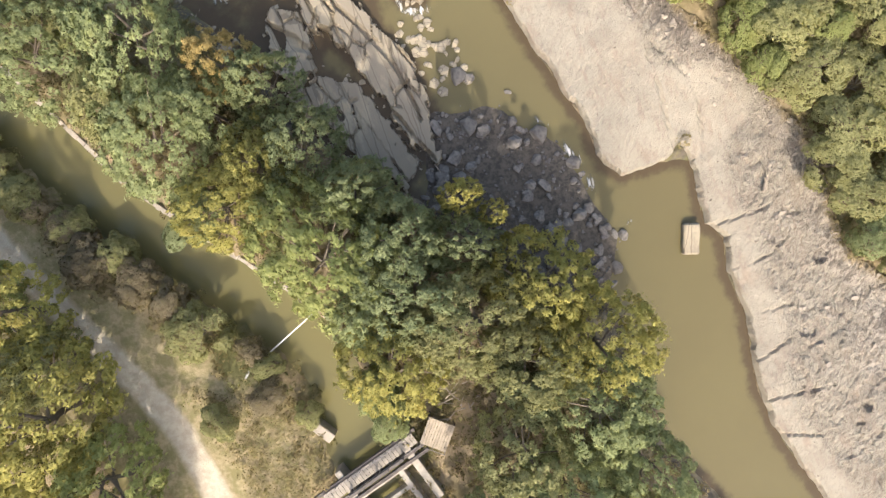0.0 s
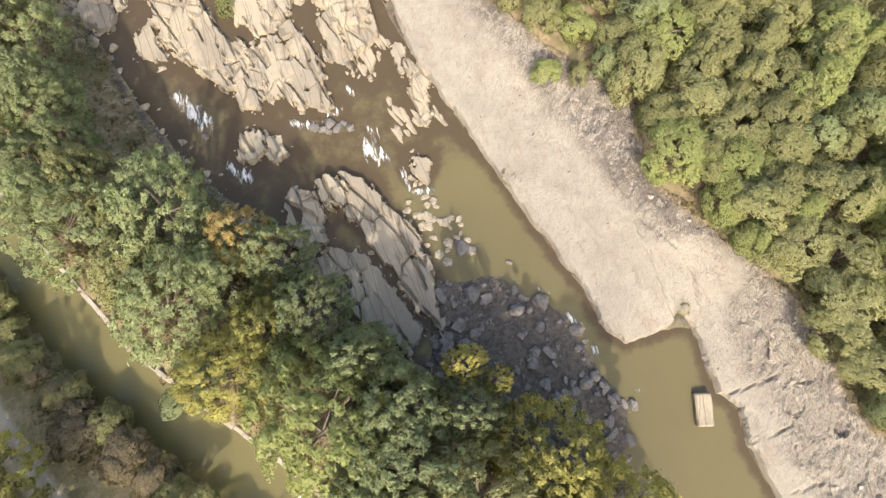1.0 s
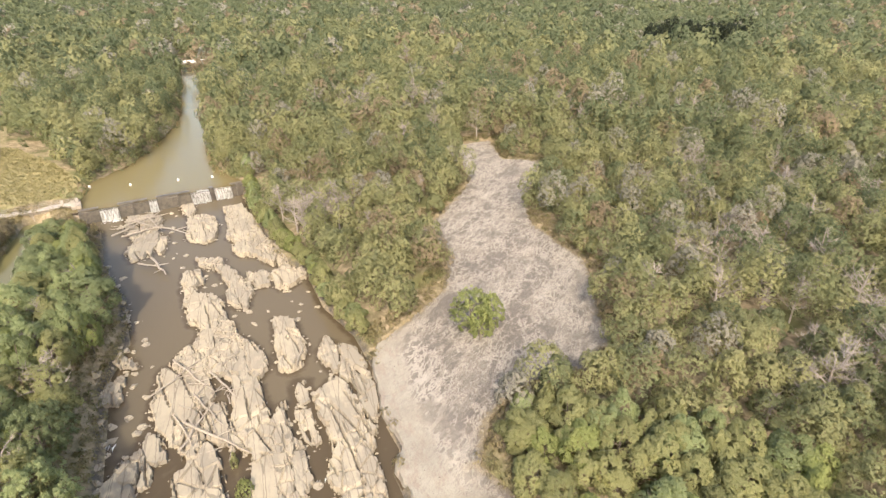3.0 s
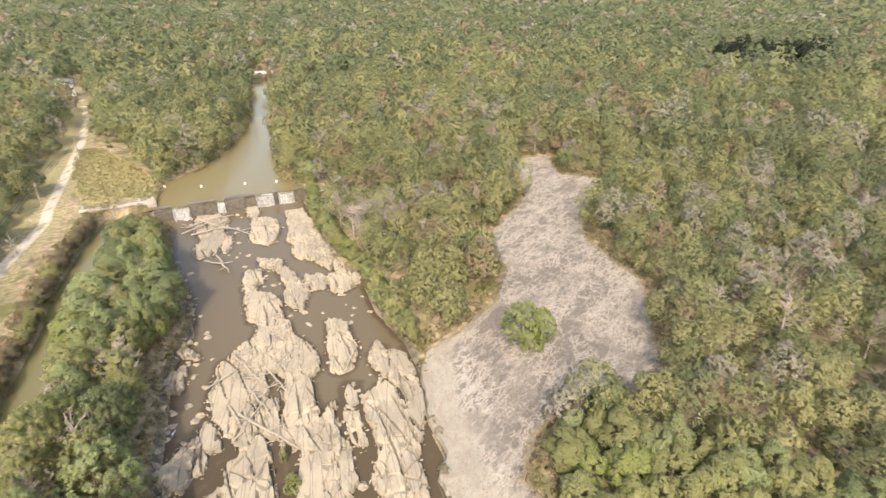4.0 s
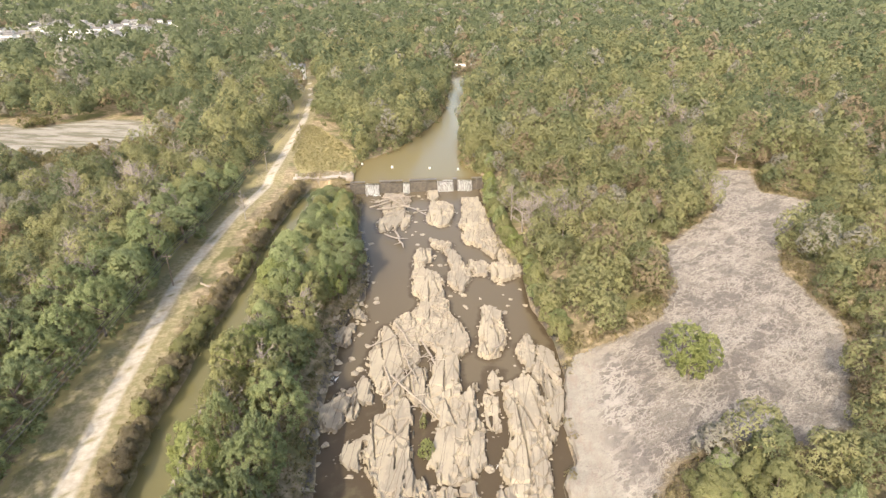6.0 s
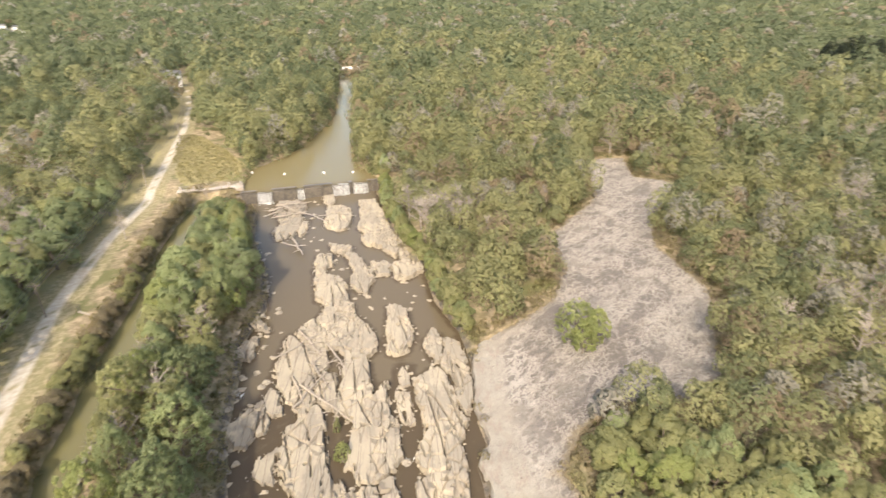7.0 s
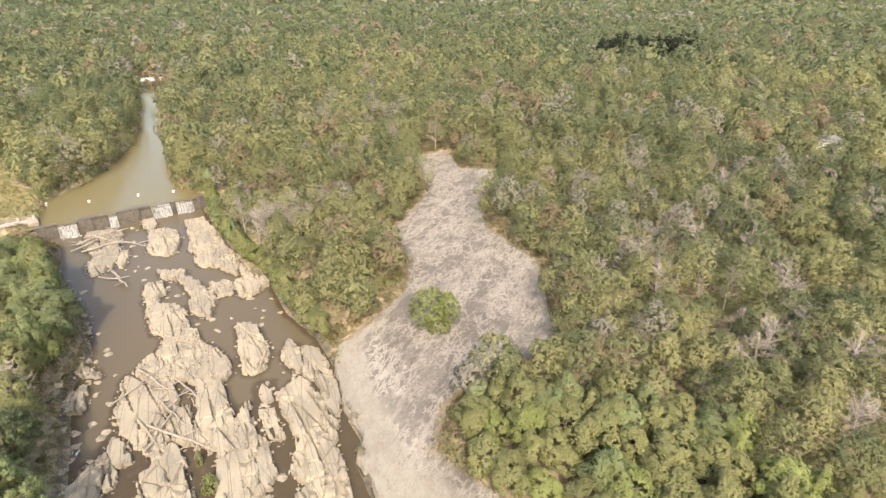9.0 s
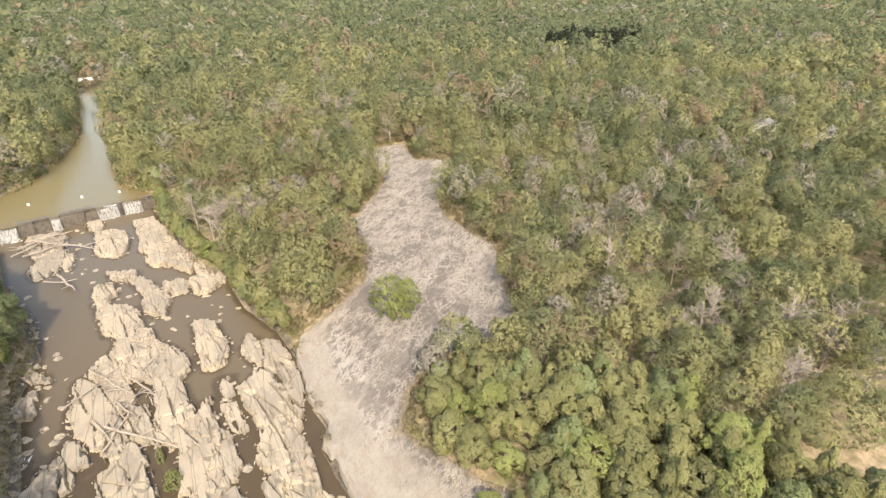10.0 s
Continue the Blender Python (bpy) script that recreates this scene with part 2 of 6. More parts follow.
def foam_mat():
    """Foam in torn streaks, clear between them."""
    n = Nodes("white_water", 0.5, 0.4)
    streak = n.noise(0.7, 5, 0.55, n.mapped((2.6, 0.6, 1), 12), 0.8)
    cover = n.math("ADD", n.math("MULTIPLY", n.math("MINIMUM", n.attr("body"), 0.8), 0.26), streak)
    c = n.mix(n.step(cover, 0.6, 0.86), (0.3, 0.27, 0.22), (0.66, 0.64, 0.61))
    n.bump(n.noise(5, 5), 0.7, 0.15)
    n.put(c, n.bsdf.inputs["Base Color"])
    n.put(n.step(cover, 0.54, 0.82), n.bsdf.inputs["Alpha"])
    return n.mat


def falls_mat():
    n = Nodes("falling_water", 0.45, 0.4)
    c = n.mix(n.step(n.noise(1.0, 5, 0.7, n.mapped((3.0, 3.0, 0.25))), 0.4, 0.6), (0.62, 0.61, 0.59), (0.24, 0.22, 0.195))
    return n.done(c)


ROCK, BANK_ROCK, GROUND = slab_rock(), bank_rock(), ground_mat()
BOULDER = stone_mat("grey_boulder", (0.2, 0.178, 0.16), (0.085, 0.075, 0.068), 1.5)
WATER = water_mat("murky_river_water", (0.118, 0.1, 0.05), (0.068, 0.05, 0.03), upper=(0.105, 0.082, 0.052))
POOL_WATER = water_mat("still_pool_water", (0.15, 0.122, 0.06), (0.15, 0.115, 0.055), 0.03, 0.16, spec=0.2)
CANAL_WATER = water_mat("green_canal_water", (0.128, 0.113, 0.05), (0.128, 0.113, 0.05), 0.012, 0.1)
FOAM, FALLS = foam_mat(), falls_mat()
LEAVES = {
    "green": leaf_mat("green_leaves", (0.269, 0.304, 0.148), (0.417, 0.454, 0.232)),
    "dark": leaf_mat("dark_green_leaves", (0.211, 0.244, 0.128), (0.335, 0.368, 0.197)),
    "lime": leaf_mat("lime_green_leaves", (0.296, 0.323, 0.126), (0.437, 0.462, 0.187)),
    "olive": leaf_mat("olive_leaves", (0.286, 0.283, 0.135), (0.435, 0.422, 0.205)),
    "yellow": leaf_mat("yellow_autumn_leaves", (0.37, 0.345, 0.115), (0.52, 0.475, 0.16), fleck=(0.46, 0.35, 0.13)),
    "orange": leaf_mat("orange_autumn_leaves", (0.403, 0.311, 0.137), (0.529, 0.412, 0.181)),
    "brown": leaf_mat("dry_brown_brush", (0.196, 0.162, 0.107), (0.392, 0.330, 0.220)),
}
CANOPY = ((0.0, (0.125, 0.151, 0.089)), (0.3, (0.189, 0.206, 0.107)), (0.6, (0.262, 0.259, 0.129)), (0.84, (0.341, 0.319, 0.158)), (0.92, (0.305, 0.200, 0.142)), (1.0, (0.352, 0.311, 0.282)))
WOODS = leaf_mat("mixed_woodland", (0.179, 0.193, 0.104), (0.321, 0.321, 0.164), True, CANOPY, leaf=5.0, jitter=0.8)
OUTER_WOODS = leaf_mat("outer_woodland", (0.179, 0.193, 0.104), (0.321, 0.321, 0.164), True, CANOPY, leaf=2.8, holes=0.72, jitter=0.5)
FAR_WOODS = leaf_mat("far_woodland", (0.171, 0.189, 0.106), (0.293, 0.299, 0.162), True, CANOPY, leaf=0.9, holes=1.0, jitter=0.3)
BRUSH = leaf_mat("bank_brush", (0.15, 0.12, 0.065), (0.29, 0.235, 0.13), True,
                 ((0.0, (0.12, 0.125, 0.05)), (0.4, (0.21, 0.165, 0.09)), (0.8, (0.31, 0.245, 0.14)), (1.0, (0.23, 0.22, 0.09))), leaf=7.0)
GRASS = leaf_mat("dry_meadow_grass", (0.27, 0.235, 0.115), (0.37, 0.315, 0.16), leaf=6.0)
BARK = stone_mat("grey_brown_bark", (0.2, 0.16, 0.12), (0.11, 0.085, 0.065), 3)
DEAD = stone_mat("bleached_deadwood", (0.36, 0.305, 0.24), (0.23, 0.19, 0.15), 2)
TWIG = stone_mat("grey_bare_twigs", (0.36, 0.31, 0.265), (0.22, 0.185, 0.16), 2)
LEDGE = stone_mat("grey_ledge_rock", (0.33, 0.285, 0.232), (0.235, 0.2, 0.165), 1.1)
CONCRETE = stone_mat("stained_concrete", (0.42, 0.37, 0.31), (0.28, 0.24, 0.2), 0.8)
STONE = stone_mat("old_masonry", (0.42, 0.35, 0.27), (0.24, 0.2, 0.16), 1.3)
WET_STONE = stone_mat("wet_dark_masonry", (0.13, 0.11, 0.085), (0.06, 0.052, 0.045), 0.9, 0.5)
PLANK = stone_mat("weathered_planks", (0.45, 0.375, 0.285), (0.3, 0.245, 0.185), 1.2)
GREY_PLANK = stone_mat("silvered_planks", (0.36, 0.315, 0.265), (0.23, 0.2, 0.165), 1.2)
DARK_WOOD = stone_mat("dark_timber", (0.13, 0.11, 0.1), (0.07, 0.06, 0.055), 1.2)
STEEL = stone_mat("dull_steel", (0.32, 0.3, 0.29), (0.2, 0.18, 0.17), 2, 0.55)
WHITE = stone_mat("white_paint", (0.8, 0.78, 0.74), (0.66, 0.64, 0.6), 0.6, 0.6)
EVERGREEN = leaf_mat("dark_evergreen", (0.022, 0.03, 0.026), (0.045, 0.055, 0.045), leaf=1.5, holes=1.0)
ROOF_GREY = stone_mat("grey_shingles", (0.34, 0.32, 0.31), (0.22, 0.21, 0.2), 0.7)
YELLOW = stone_mat("yellow_paint", (0.65, 0.55, 0.05), (0.5, 0.42, 0.06), 1, 0.6)
GLASS_DARK = stone_mat("dark_window_glass", (0.04, 0.045, 0.05), (0.03, 0.03, 0.035), 1, 0.15)


# ---- geometry helpers ----
def hash01(i, j, seed):
    v = np.sin(i * 127.1 + j * 311.7 + seed * 74.7) * 43758.5453
    return v - np.floor(v)


def vnoise(x, y, seed=0):
    i, j = np.floor(x), np.floor(y)
    u, v = x - i, y - j
    u, v = u * u * (3 - 2 * u), v * v * (3 - 2 * v)
    a, b = hash01(i, j, seed), hash01(i + 1, j, seed)
    c, d = hash01(i, j + 1, seed), hash01(i + 1, j + 1, seed)
    return (a * (1 - u) + b * u) * (1 - v) + (c * (1 - u) + d * u) * v


def fbm(x, y, size, octaves=4, seed=0):
    """Noise from 0 to 1, with features of that size in metres."""
    total, amp, norm = 0.0, 1.0, 0.0
    for k in range(octaves):
        s = 2 ** k / size
        total, norm = total + amp * vnoise(x * s, y * s, seed + k * 13), norm + amp
        amp *= 0.55
    return total / norm


def worley(x, y, across, along, turn=0.0, seed=0):
    """Blocks: distance to the nearest joint, 0 to about 1, and a random number for each block."""
    c, s = math.cos(turn), math.sin(turn)
    u, v = (c * x + s * y) / across, (-s * x + c * y) / along
    i, j = np.floor(u), np.floor(v)
    f1, f2, rid = np.full(x.shape, 9.0), np.full(x.shape, 9.0), np.zeros(x.shape)
    for di in (-1, 0, 1):
        for dj in (-1, 0, 1):
            a, b = i + di, j + dj
            px, py = a + hash01(a, b, seed), b + hash01(a, b, seed + 5)
            d = np.hypot(px - u, py - v)
            near = d < f1
            f2 = np.where(near, f1, np.minimum(f2, d))
            rid = np.where(near, hash01(a, b, seed + 9), rid)
            f1 = np.where(near, d, f1)
    return f2 - f1, rid


def smooth(v, lo, hi):
    t = np.clip((v - lo) / (hi - lo), 0, 1)
    return t * t * (3 - 2 * t)


def inside(x, y, outline):
    """Signed distance to a closed outline, positive inside."""
    pts = np.asarray(outline, float)
    best, odd = np.full(x.shape, 1e9), np.zeros(x.shape, bool)
    for (ax, ay), (bx, by) in zip(pts, np.roll(pts, -1, axis=0)):
        ex, ey = bx - ax, by - ay
        t = np.clip(((x - ax) * ex + (y - ay) * ey) / (ex * ex + ey * ey), 0, 1)
        best = np.minimum(best, np.hypot(x - ax - t * ex, y - ay - t * ey))
        if ay != by:
            odd ^= ((ay > y) != (by > y)) & (x < ex * (y - ay) / ey + ax)
    return np.where(odd, best, -best)


def from_line(x, y, line):
    pts, best = np.asarray(line, float), np.full(x.shape, 1e9)
    for (ax, ay), (bx, by) in zip(pts[:-1], pts[1:]):
        ex, ey = bx - ax, by - ay
        t = np.clip(((x - ax) * ex + (y - ay) * ey) / (ex * ex + ey * ey), 0, 1)
        best = np.minimum(best, np.hypot(x - ax - t * ex, y - ay - t * ey))
    return best


def array_mesh(name, verts, quads, material, flat=True):
    """A mesh straight from arrays of corners and four-cornered faces."""
    me = bpy.data.meshes.new(name)
    me.vertices.add(len(verts))
    me.vertices.foreach_set("co", np.ascontiguousarray(verts, dtype=np.float32).ravel())
    k = quads.shape[1]
    me.loops.add(quads.size)
    me.loops.foreach_set("vertex_index", np.ascontiguousarray(quads, dtype=np.int32).ravel())
    me.polygons.add(len(quads))
    me.polygons.foreach_set("loop_start", np.arange(0, quads.size, k, dtype=np.int32))
    me.polygons.foreach_set("loop_total", np.full(len(quads), k, dtype=np.int32))
    me.polygons.foreach_set("use_smooth", np.full(len(quads), not flat))
    me.materials.append(material)
    me.update(calc_edges=True)
    return me


def soft_normals(me, normals):
    """Lets the sprays of a crown take the light as the crown's own rounded surface does."""
    normals = normals / (np.linalg.norm(normals, axis=1, keepdims=True) + 1e-9)
    me.normals_split_custom_set_from_vertices(normals.tolist())


def set_attr(me, name, values):
    me.attributes.new(name, "FLOAT", "POINT").data.foreach_set("value", np.ascontiguousarray(values, dtype=np.float32).ravel())


def grid_mesh(name, xs, ys, height, keep, material, attrs=None, origin=(0, 0, 0), flat=False):
    """A sheet over the plan: its height at each place, kept where keep() is above nought."""
    X, Y = np.meshgrid(xs, ys)
    Z = height(X, Y)
    idx = np.arange(X.size).reshape(X.shape)
    q = np.stack([idx[:-1, :-1], idx[:-1, 1:], idx[1:, 1:], idx[1:, :-1]], -1).reshape(-1, 4)
    if keep is not None:
        k = (keep(X, Y) > 0).ravel()
        q = q[k[q].any(1)]
    used = np.unique(q)
    back = np.zeros(X.size, np.int64)
    back[used] = np.arange(len(used))
    verts = np.stack([X.ravel(), Y.ravel(), Z.ravel()], -1)[used] - np.array(origin)
    me = array_mesh(name, verts, back[q], material, flat)
    for key, fn in (attrs or {}).items():
        set_attr(me, key, fn(X, Y).ravel()[used])
    return me


def part(name, bm, material, parent=None, label=""):
    me = bpy.data.meshes.new(name)
    bm.to_mesh(me)
    bm.free()
    me.materials.append(material)
    ob = new(name, me)
    if parent is not None:
        ob.parent = parent
    return tagged(ob, label)


def thing(name, at, label, category, group="", kind="", turn=0.0):
    ob = new(name)
    ob.matrix_world = pose(*at, 0, 0, turn)
    return tagged(ob, label, category, group, kind)


def box(bm, x0, x1, y0, y1, z0, z1, bevel=0.0):
    m = Matrix.Translation(((x0 + x1) / 2, (y0 + y1) / 2, (z0 + z1) / 2)) @ Matrix.Diagonal((x1 - x0, y1 - y0, z1 - z0, 1))
    got = bmesh.ops.create_cube(bm, size=1, matrix=m)
    if bevel:
        edges = list({e for v in got["verts"] for e in v.link_edges})
        bmesh.ops.bevel(bm, geom=edges, offset=bevel, segments=1, affect="EDGES")
    return bm


def tube(bm, pts, radii, sides=6):
    """A tapered, bent round bar through the points."""
    rings, pts = [], [Vector(p) for p in pts]
    for i, p in enumerate(pts):
        d = (pts[min(i + 1, len(pts) - 1)] - pts[max(i - 1, 0)]).normalized()
        u = d.orthogonal().normalized()
        v = d.cross(u)
        rings.append([bm.verts.new(p + (u * math.cos(a) + v * math.sin(a)) * radii[i]) for a in (math.tau * k / sides for k in range(sides))])
    for a, b in zip(rings[:-1], rings[1:]):
        for k in range(sides):
            bm.faces.new((a[k], a[(k + 1) % sides], b[(k + 1) % sides], b[k]))
    bm.faces.new(rings[0][::-1])
    bm.faces.new(rings[-1])
    return bm


# ---- the plan ----
RIVER = [(27, -90), (28.3, -51.8), (26.7, -43), (26.7, -34.7), (29.7, -25.4), (30, -19), (31.6, -14.9), (30.2, -12.2), (32.4, -4), (28.9, -2.5),
         (23.6, -1.7), (22.1, 0.7), (22.4, 7), (20.9, 18.1), (20, 29), (18.8, 40.3), (17.9, 53.6), (18.2, 61), (21, 65), (20.7, 75),
         (23.5, 86), (23.5, 98), (20.5, 111.7), (20.7, 122), (21, 129), (15.5, 140), (14.2, 160), (13.5, 178), (14, 193.3),
         (-34, 187.2), (-28.5, 178), (-26.5, 155), (-21, 133), (-19.5, 115), (-23, 103), (-22.5, 88), (-22.5, 75), (-20, 58), (-17, 46),
         (-11.5, 33), (-9.5, 22), (-2, 9), (4, 1), (10, -8), (14, -15), (13.6, -25), (12.5, -35), (16, -45), (17, -90)]
POOL = [(-34, 187.6), (-35, 203), (-33, 214), (-21, 232), (-12, 258), (-2, 297), (2, 369), (5, 448), (4, 540), (21, 540),
        (18.5, 448), (12, 313), (7.5, 237), (7.5, 211), (14.5, 193.7)]
BANK = [(27, -75), (28.3, -51.8), (26.7, -43), (26.7, -34.7), (29.7, -25.4), (30, -19), (31.6, -14.9), (30.2, -12.2), (32.4, -4), (31.4, -1.6),
        (30.6, -2.4), (28.9, -2.5), (23.6, -1.7), (22.1, 0.7), (22.4, 7), (20.9, 18.1), (20, 29), (18.8, 40.3), (18.2, 50), (19, 58),
        (30, 56), (32.4, 48.5), (35.6, 39), (39.1, 31.9), (41.7, 25.4), (37.8, 16.3), (41.1, 5.5), (45.2, -5), (45.4, -12.8), (43.6, -21.5), (46.5, -28), (62, -42), (70, -75)]
OUTCROP = [(26.1, 91.5), (38, 96.5), (46, 101), (55, 116), (48.5, 128), (62, 137), (83, 157), (97, 196), (115, 196.5), (107, 173),
           (120, 163), (94, 137), (84, 119), (84, 96), (80, 88), (72, 76), (68.5, 67.6), (57, 63), (46, 65.5), (36.5, 62),
           (30.5, 54.5), (19.5, 52), (18.4, 61), (21.2, 65), (20.9, 75), (23.7, 86)]
CANAL = [(-26, -60), (-24, -35), (-21.5, -18), (-19, -7), (-19.5, -2), (-22.5, 5), (-27.3, 12.7), (-32.2, 22.5), (-37, 35.4), (-41.3, 53.4), (-44, 69),
         (-45, 95), (-45.2, 118), (-46.8, 143), (-46.7, 165), (-44.5, 187)]
ROAD = [(-37.5, -40), (-37.1, -10), (-37.3, -3.5), (-38.8, 3.3), (-41.8, 13.1), (-45, 24.2), (-48, 38), (-52.1, 52.8), (-56.6, 73.9), (-59.6, 93.1),
        (-63.4, 115.1), (-64.7, 153.3), (-63, 182.7), (-67.9, 232.5), (-73.8, 290.2), (-83.6, 348.5), (-100, 418.5), (-125, 520)]
MEADOW = [(-73, 274), (-64, 274), (-47.4, 245), (-35, 216), (-36, 199), (-54, 196), (-59, 207), (-67, 233)]
CLEARING = [(-35, 1), (-26, -4), (-21.5, -10), (-22.5, -15), (-31, -19), (-41.8, -12), (-39, -2)]
BARE = [(-213, 260), (-207, 262), (-189, 246), (-185, 267), (-170, 275), (-152, 274), (-135, 260), (-130, 239), (-138, 222), (-150, 215), (-158, 205), (-172, 210), (-189, 208), (-219, 246)]
BEACH = [(5, 17), (13.6, 13.2), (18.5, 5), (19, -2.6), (19.6, -8.8), (16, -13.5), (8, -9), (0, 6)]


def river_level(y):
    return 4 * np.clip((y - 25) / 165, 0, 1)


def river_in(x, y):
    return np.maximum(inside(x, y, RIVER), inside(x, y, POOL))


def rock_in(x, y):
    return np.maximum(inside(x, y, BANK), inside(x, y, OUTCROP))


def right_rise(d):
    return 5.5 * (1 - np.exp(-np.maximum(d, 0) / 32))


def ground_height(x, y, flat=False):
    d = -river_in(x, y)
    base = river_level(y)
    right = base + right_rise(d) + smooth(d, 0, 1.5) * 0.6
    left = np.minimum(base + 0.8 * np.maximum(d, 0), 6.6)
    canal, road = from_line(x, y, CANAL), from_line(x, y, ROAD)
    west = x < np.interp(y, [p[1] for p in CANAL], [p[0] for p in CANAL])
    left = np.where(west & (y < 190), 6.7 + 1.3 * smooth(canal, 3, 10), left)
    xc = np.interp(y, (-60, 0, 30, 60, 100, 192, 300, 540), (20, 12, 6, 0, 0, -8, 4, 12))
    z = np.where(x > xc, right, left)
    up = 8 + 1.0 * smooth(d, 0, 4) + 4 * smooth(d, 20, 200)
    z = z + (np.maximum(up, np.where(x > xc, z, 0)) - z) * smooth(y, 186, 193)
    z = z + 4 * smooth(-x, 70, 260) * (y < 190) + 3 * smooth(x, 120, 300) * (y < 190)
    r = np.hypot(x, y)
    z = z + (fbm(x, y, 9, 4, 3) - 0.5) * 0.9 * smooth(d, 1, 8) * smooth(road, 2.5, 6)
    z = z - (z - np.minimum(4.6, z)) * (1 - smooth(canal, 2.7, 3.5)) * (y < 190)
    z = np.where(d < 0, np.where(inside(x, y, POOL) > inside(x, y, RIVER), 6.5, base - 1.3 * smooth(-d, 0, 2)), z)
    beach = inside(x, y, BEACH)
    z = np.where(beach > -2, np.maximum(z, base - 0.6 + 0.95 * smooth(beach, -2, 1.5) + (fbm(x, y, 3, 3, 8) - 0.5) * 0.5), z)
    if not flat:
        z = np.where(rock_in(x, y) > 0.6, z - 1.6, z)
        bank = smooth(r, 1300, 2000)
        z = z + bank * (8 + 9 * fbm(x, y, 60, 4, 5)) + 120 * smooth(r, 2600, 4600) * fbm(x, y, 900, 3, 6)
    return z


# ---- ground and rock ----
def spread(lo, hi, step, far, grow=1.13):
    mid, out, v, s = list(np.arange(lo, hi + step / 2, step)), [], hi, step
    while v < far:
        s *= grow
        v += s
        out.append(v)
    before, v, s = [], lo, step
    while v > -far:
        s *= grow
        v -= s
        before.append(v)
    return np.array(before[::-1] + mid + out)


xs, ys = spread(-95, 125, 1.1, 5200), spread(-58, 212, 1.1, 5200)
ground = new("ground", grid_mesh("ground", xs, ys, ground_height, None, GROUND, {
    "road": lambda x, y: np.minimum(1.5 - from_line(x, y, ROAD), 4 * from_line(x, y, ROAD) - 0.5 + 2 * (y < 35)),
    "verge": lambda x, y: np.maximum(4.6 + 3.5 * (1 - smooth(y, 60, 100)) - from_line(x, y, ROAD), 0.5 * inside(x, y, CLEARING)),
    "grass": lambda x, y: np.maximum(np.maximum(inside(x, y, MEADOW), inside(x, y, CLEARING)), 4.5 - np.abs(from_line(x + 5, y, ROAD))),
    "bare": lambda x, y: inside(x, y, BARE),
    "shore": lambda x, y: np.maximum(inside(x, y, BEACH) + 1, 0.6 - np.abs(inside(x, y, RIVER) + 0.6)),
    "far": lambda x, y: smooth(np.hypot(x, y), 900, 1400)}))
tagged(ground, "leaf-littered woodland floor with dry grass and a gravel track", "ground", kind="structure")

CRACKS = [[(33.5, 20), (32.3, 9), (31.2, 2.5), (30.6, -2.5)], [(30.5, -12.6), (37, -13.5), (43, -11)], [(29.9, -18.6), (35, -19.2), (38, -18)],
          [(29.6, -25), (35, -26)], [(27.4, -31), (33, -30)], [(26.8, -36), (35, -37.5)], [(26.9, -41), (31, -43)], [(33.2, -5), (36, 4), (33, 12)]]


def bank_height(x, y):
    edge = rock_in(x, y)
    d = -inside(x, y, RIVER)
    ragged = edge + (fbm(x, y, 2.2, 3, 21) - 0.5) * 1.0
    joint, rid = worley(x + (fbm(x, y, 3, 2, 61) - 0.5) * 2, y + (fbm(x, y, 3, 2, 62) - 0.5) * 2, 4.2, 8.0, radians(-68), 4)
    rough = smooth(d - 7.5 * smooth(y, -5, 0) + (fbm(x, y, 6, 3, 49) - 0.5) * 4, 2.5, 5)
    calm = 1 - 0.88 * smooth(y, 24, 50)
    top = river_level(y) + 0.9 + right_rise(d) + (fbm(x, y, 14, 4, 31) - 0.5) * 1.3 * smooth(d, 2, 10)
    joint2, rid2 = worley(x, y, 1.0, 1.9, radians(-35), 14)
    top = top + rough * calm * ((rid - 0.5) * 0.2 + (rid2 - 0.5) * 0.24 + (fbm(x, y, 1.1, 3, 41) - 0.5) * 0.4 - 0.1 * (1 - smooth(joint, 0.02, 0.09)) * smooth(fbm(x, y, 5, 2, 57), 0.42, 0.6) - 0.1 * (1 - smooth(joint2, 0.02, 0.1)))
    top = top - 0.7 * rough * calm * smooth(fbm(x, y, 3.1, 2, 47), 0.83, 0.87)
    top = top + (fbm(x, y, 1.6, 3, 43) - 0.5) * 0.22
    for line in CRACKS:
        c = from_line(x + (fbm(x, y, 1.5, 2, 51) - 0.5) * 0.4, y + (fbm(x, y, 1.5, 2, 52) - 0.5) * 0.4, line)
        top = top - 0.3 * (1 - smooth(c, 0.05, 0.26)) * smooth(fbm(x, y, 4, 2, 53), 0.3, 0.5)
    low = river_level(y) - 1.3
    return low + (top - low) * smooth(ragged, -0.35, 0.35)


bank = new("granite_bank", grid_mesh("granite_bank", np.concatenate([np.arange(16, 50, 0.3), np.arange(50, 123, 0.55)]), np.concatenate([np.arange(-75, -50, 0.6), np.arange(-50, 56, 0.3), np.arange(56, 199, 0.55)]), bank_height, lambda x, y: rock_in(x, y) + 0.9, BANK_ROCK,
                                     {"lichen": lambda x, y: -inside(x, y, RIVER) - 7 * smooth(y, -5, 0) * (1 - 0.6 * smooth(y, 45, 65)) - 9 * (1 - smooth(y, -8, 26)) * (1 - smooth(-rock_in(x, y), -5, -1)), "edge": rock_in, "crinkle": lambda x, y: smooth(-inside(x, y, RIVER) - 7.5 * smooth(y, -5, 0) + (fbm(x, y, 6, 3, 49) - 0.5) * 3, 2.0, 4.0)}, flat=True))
tagged(bank, "broad sloping granite outcrop with pale washed foot and grey lichen streaks", "rock outcrop", kind="structure")


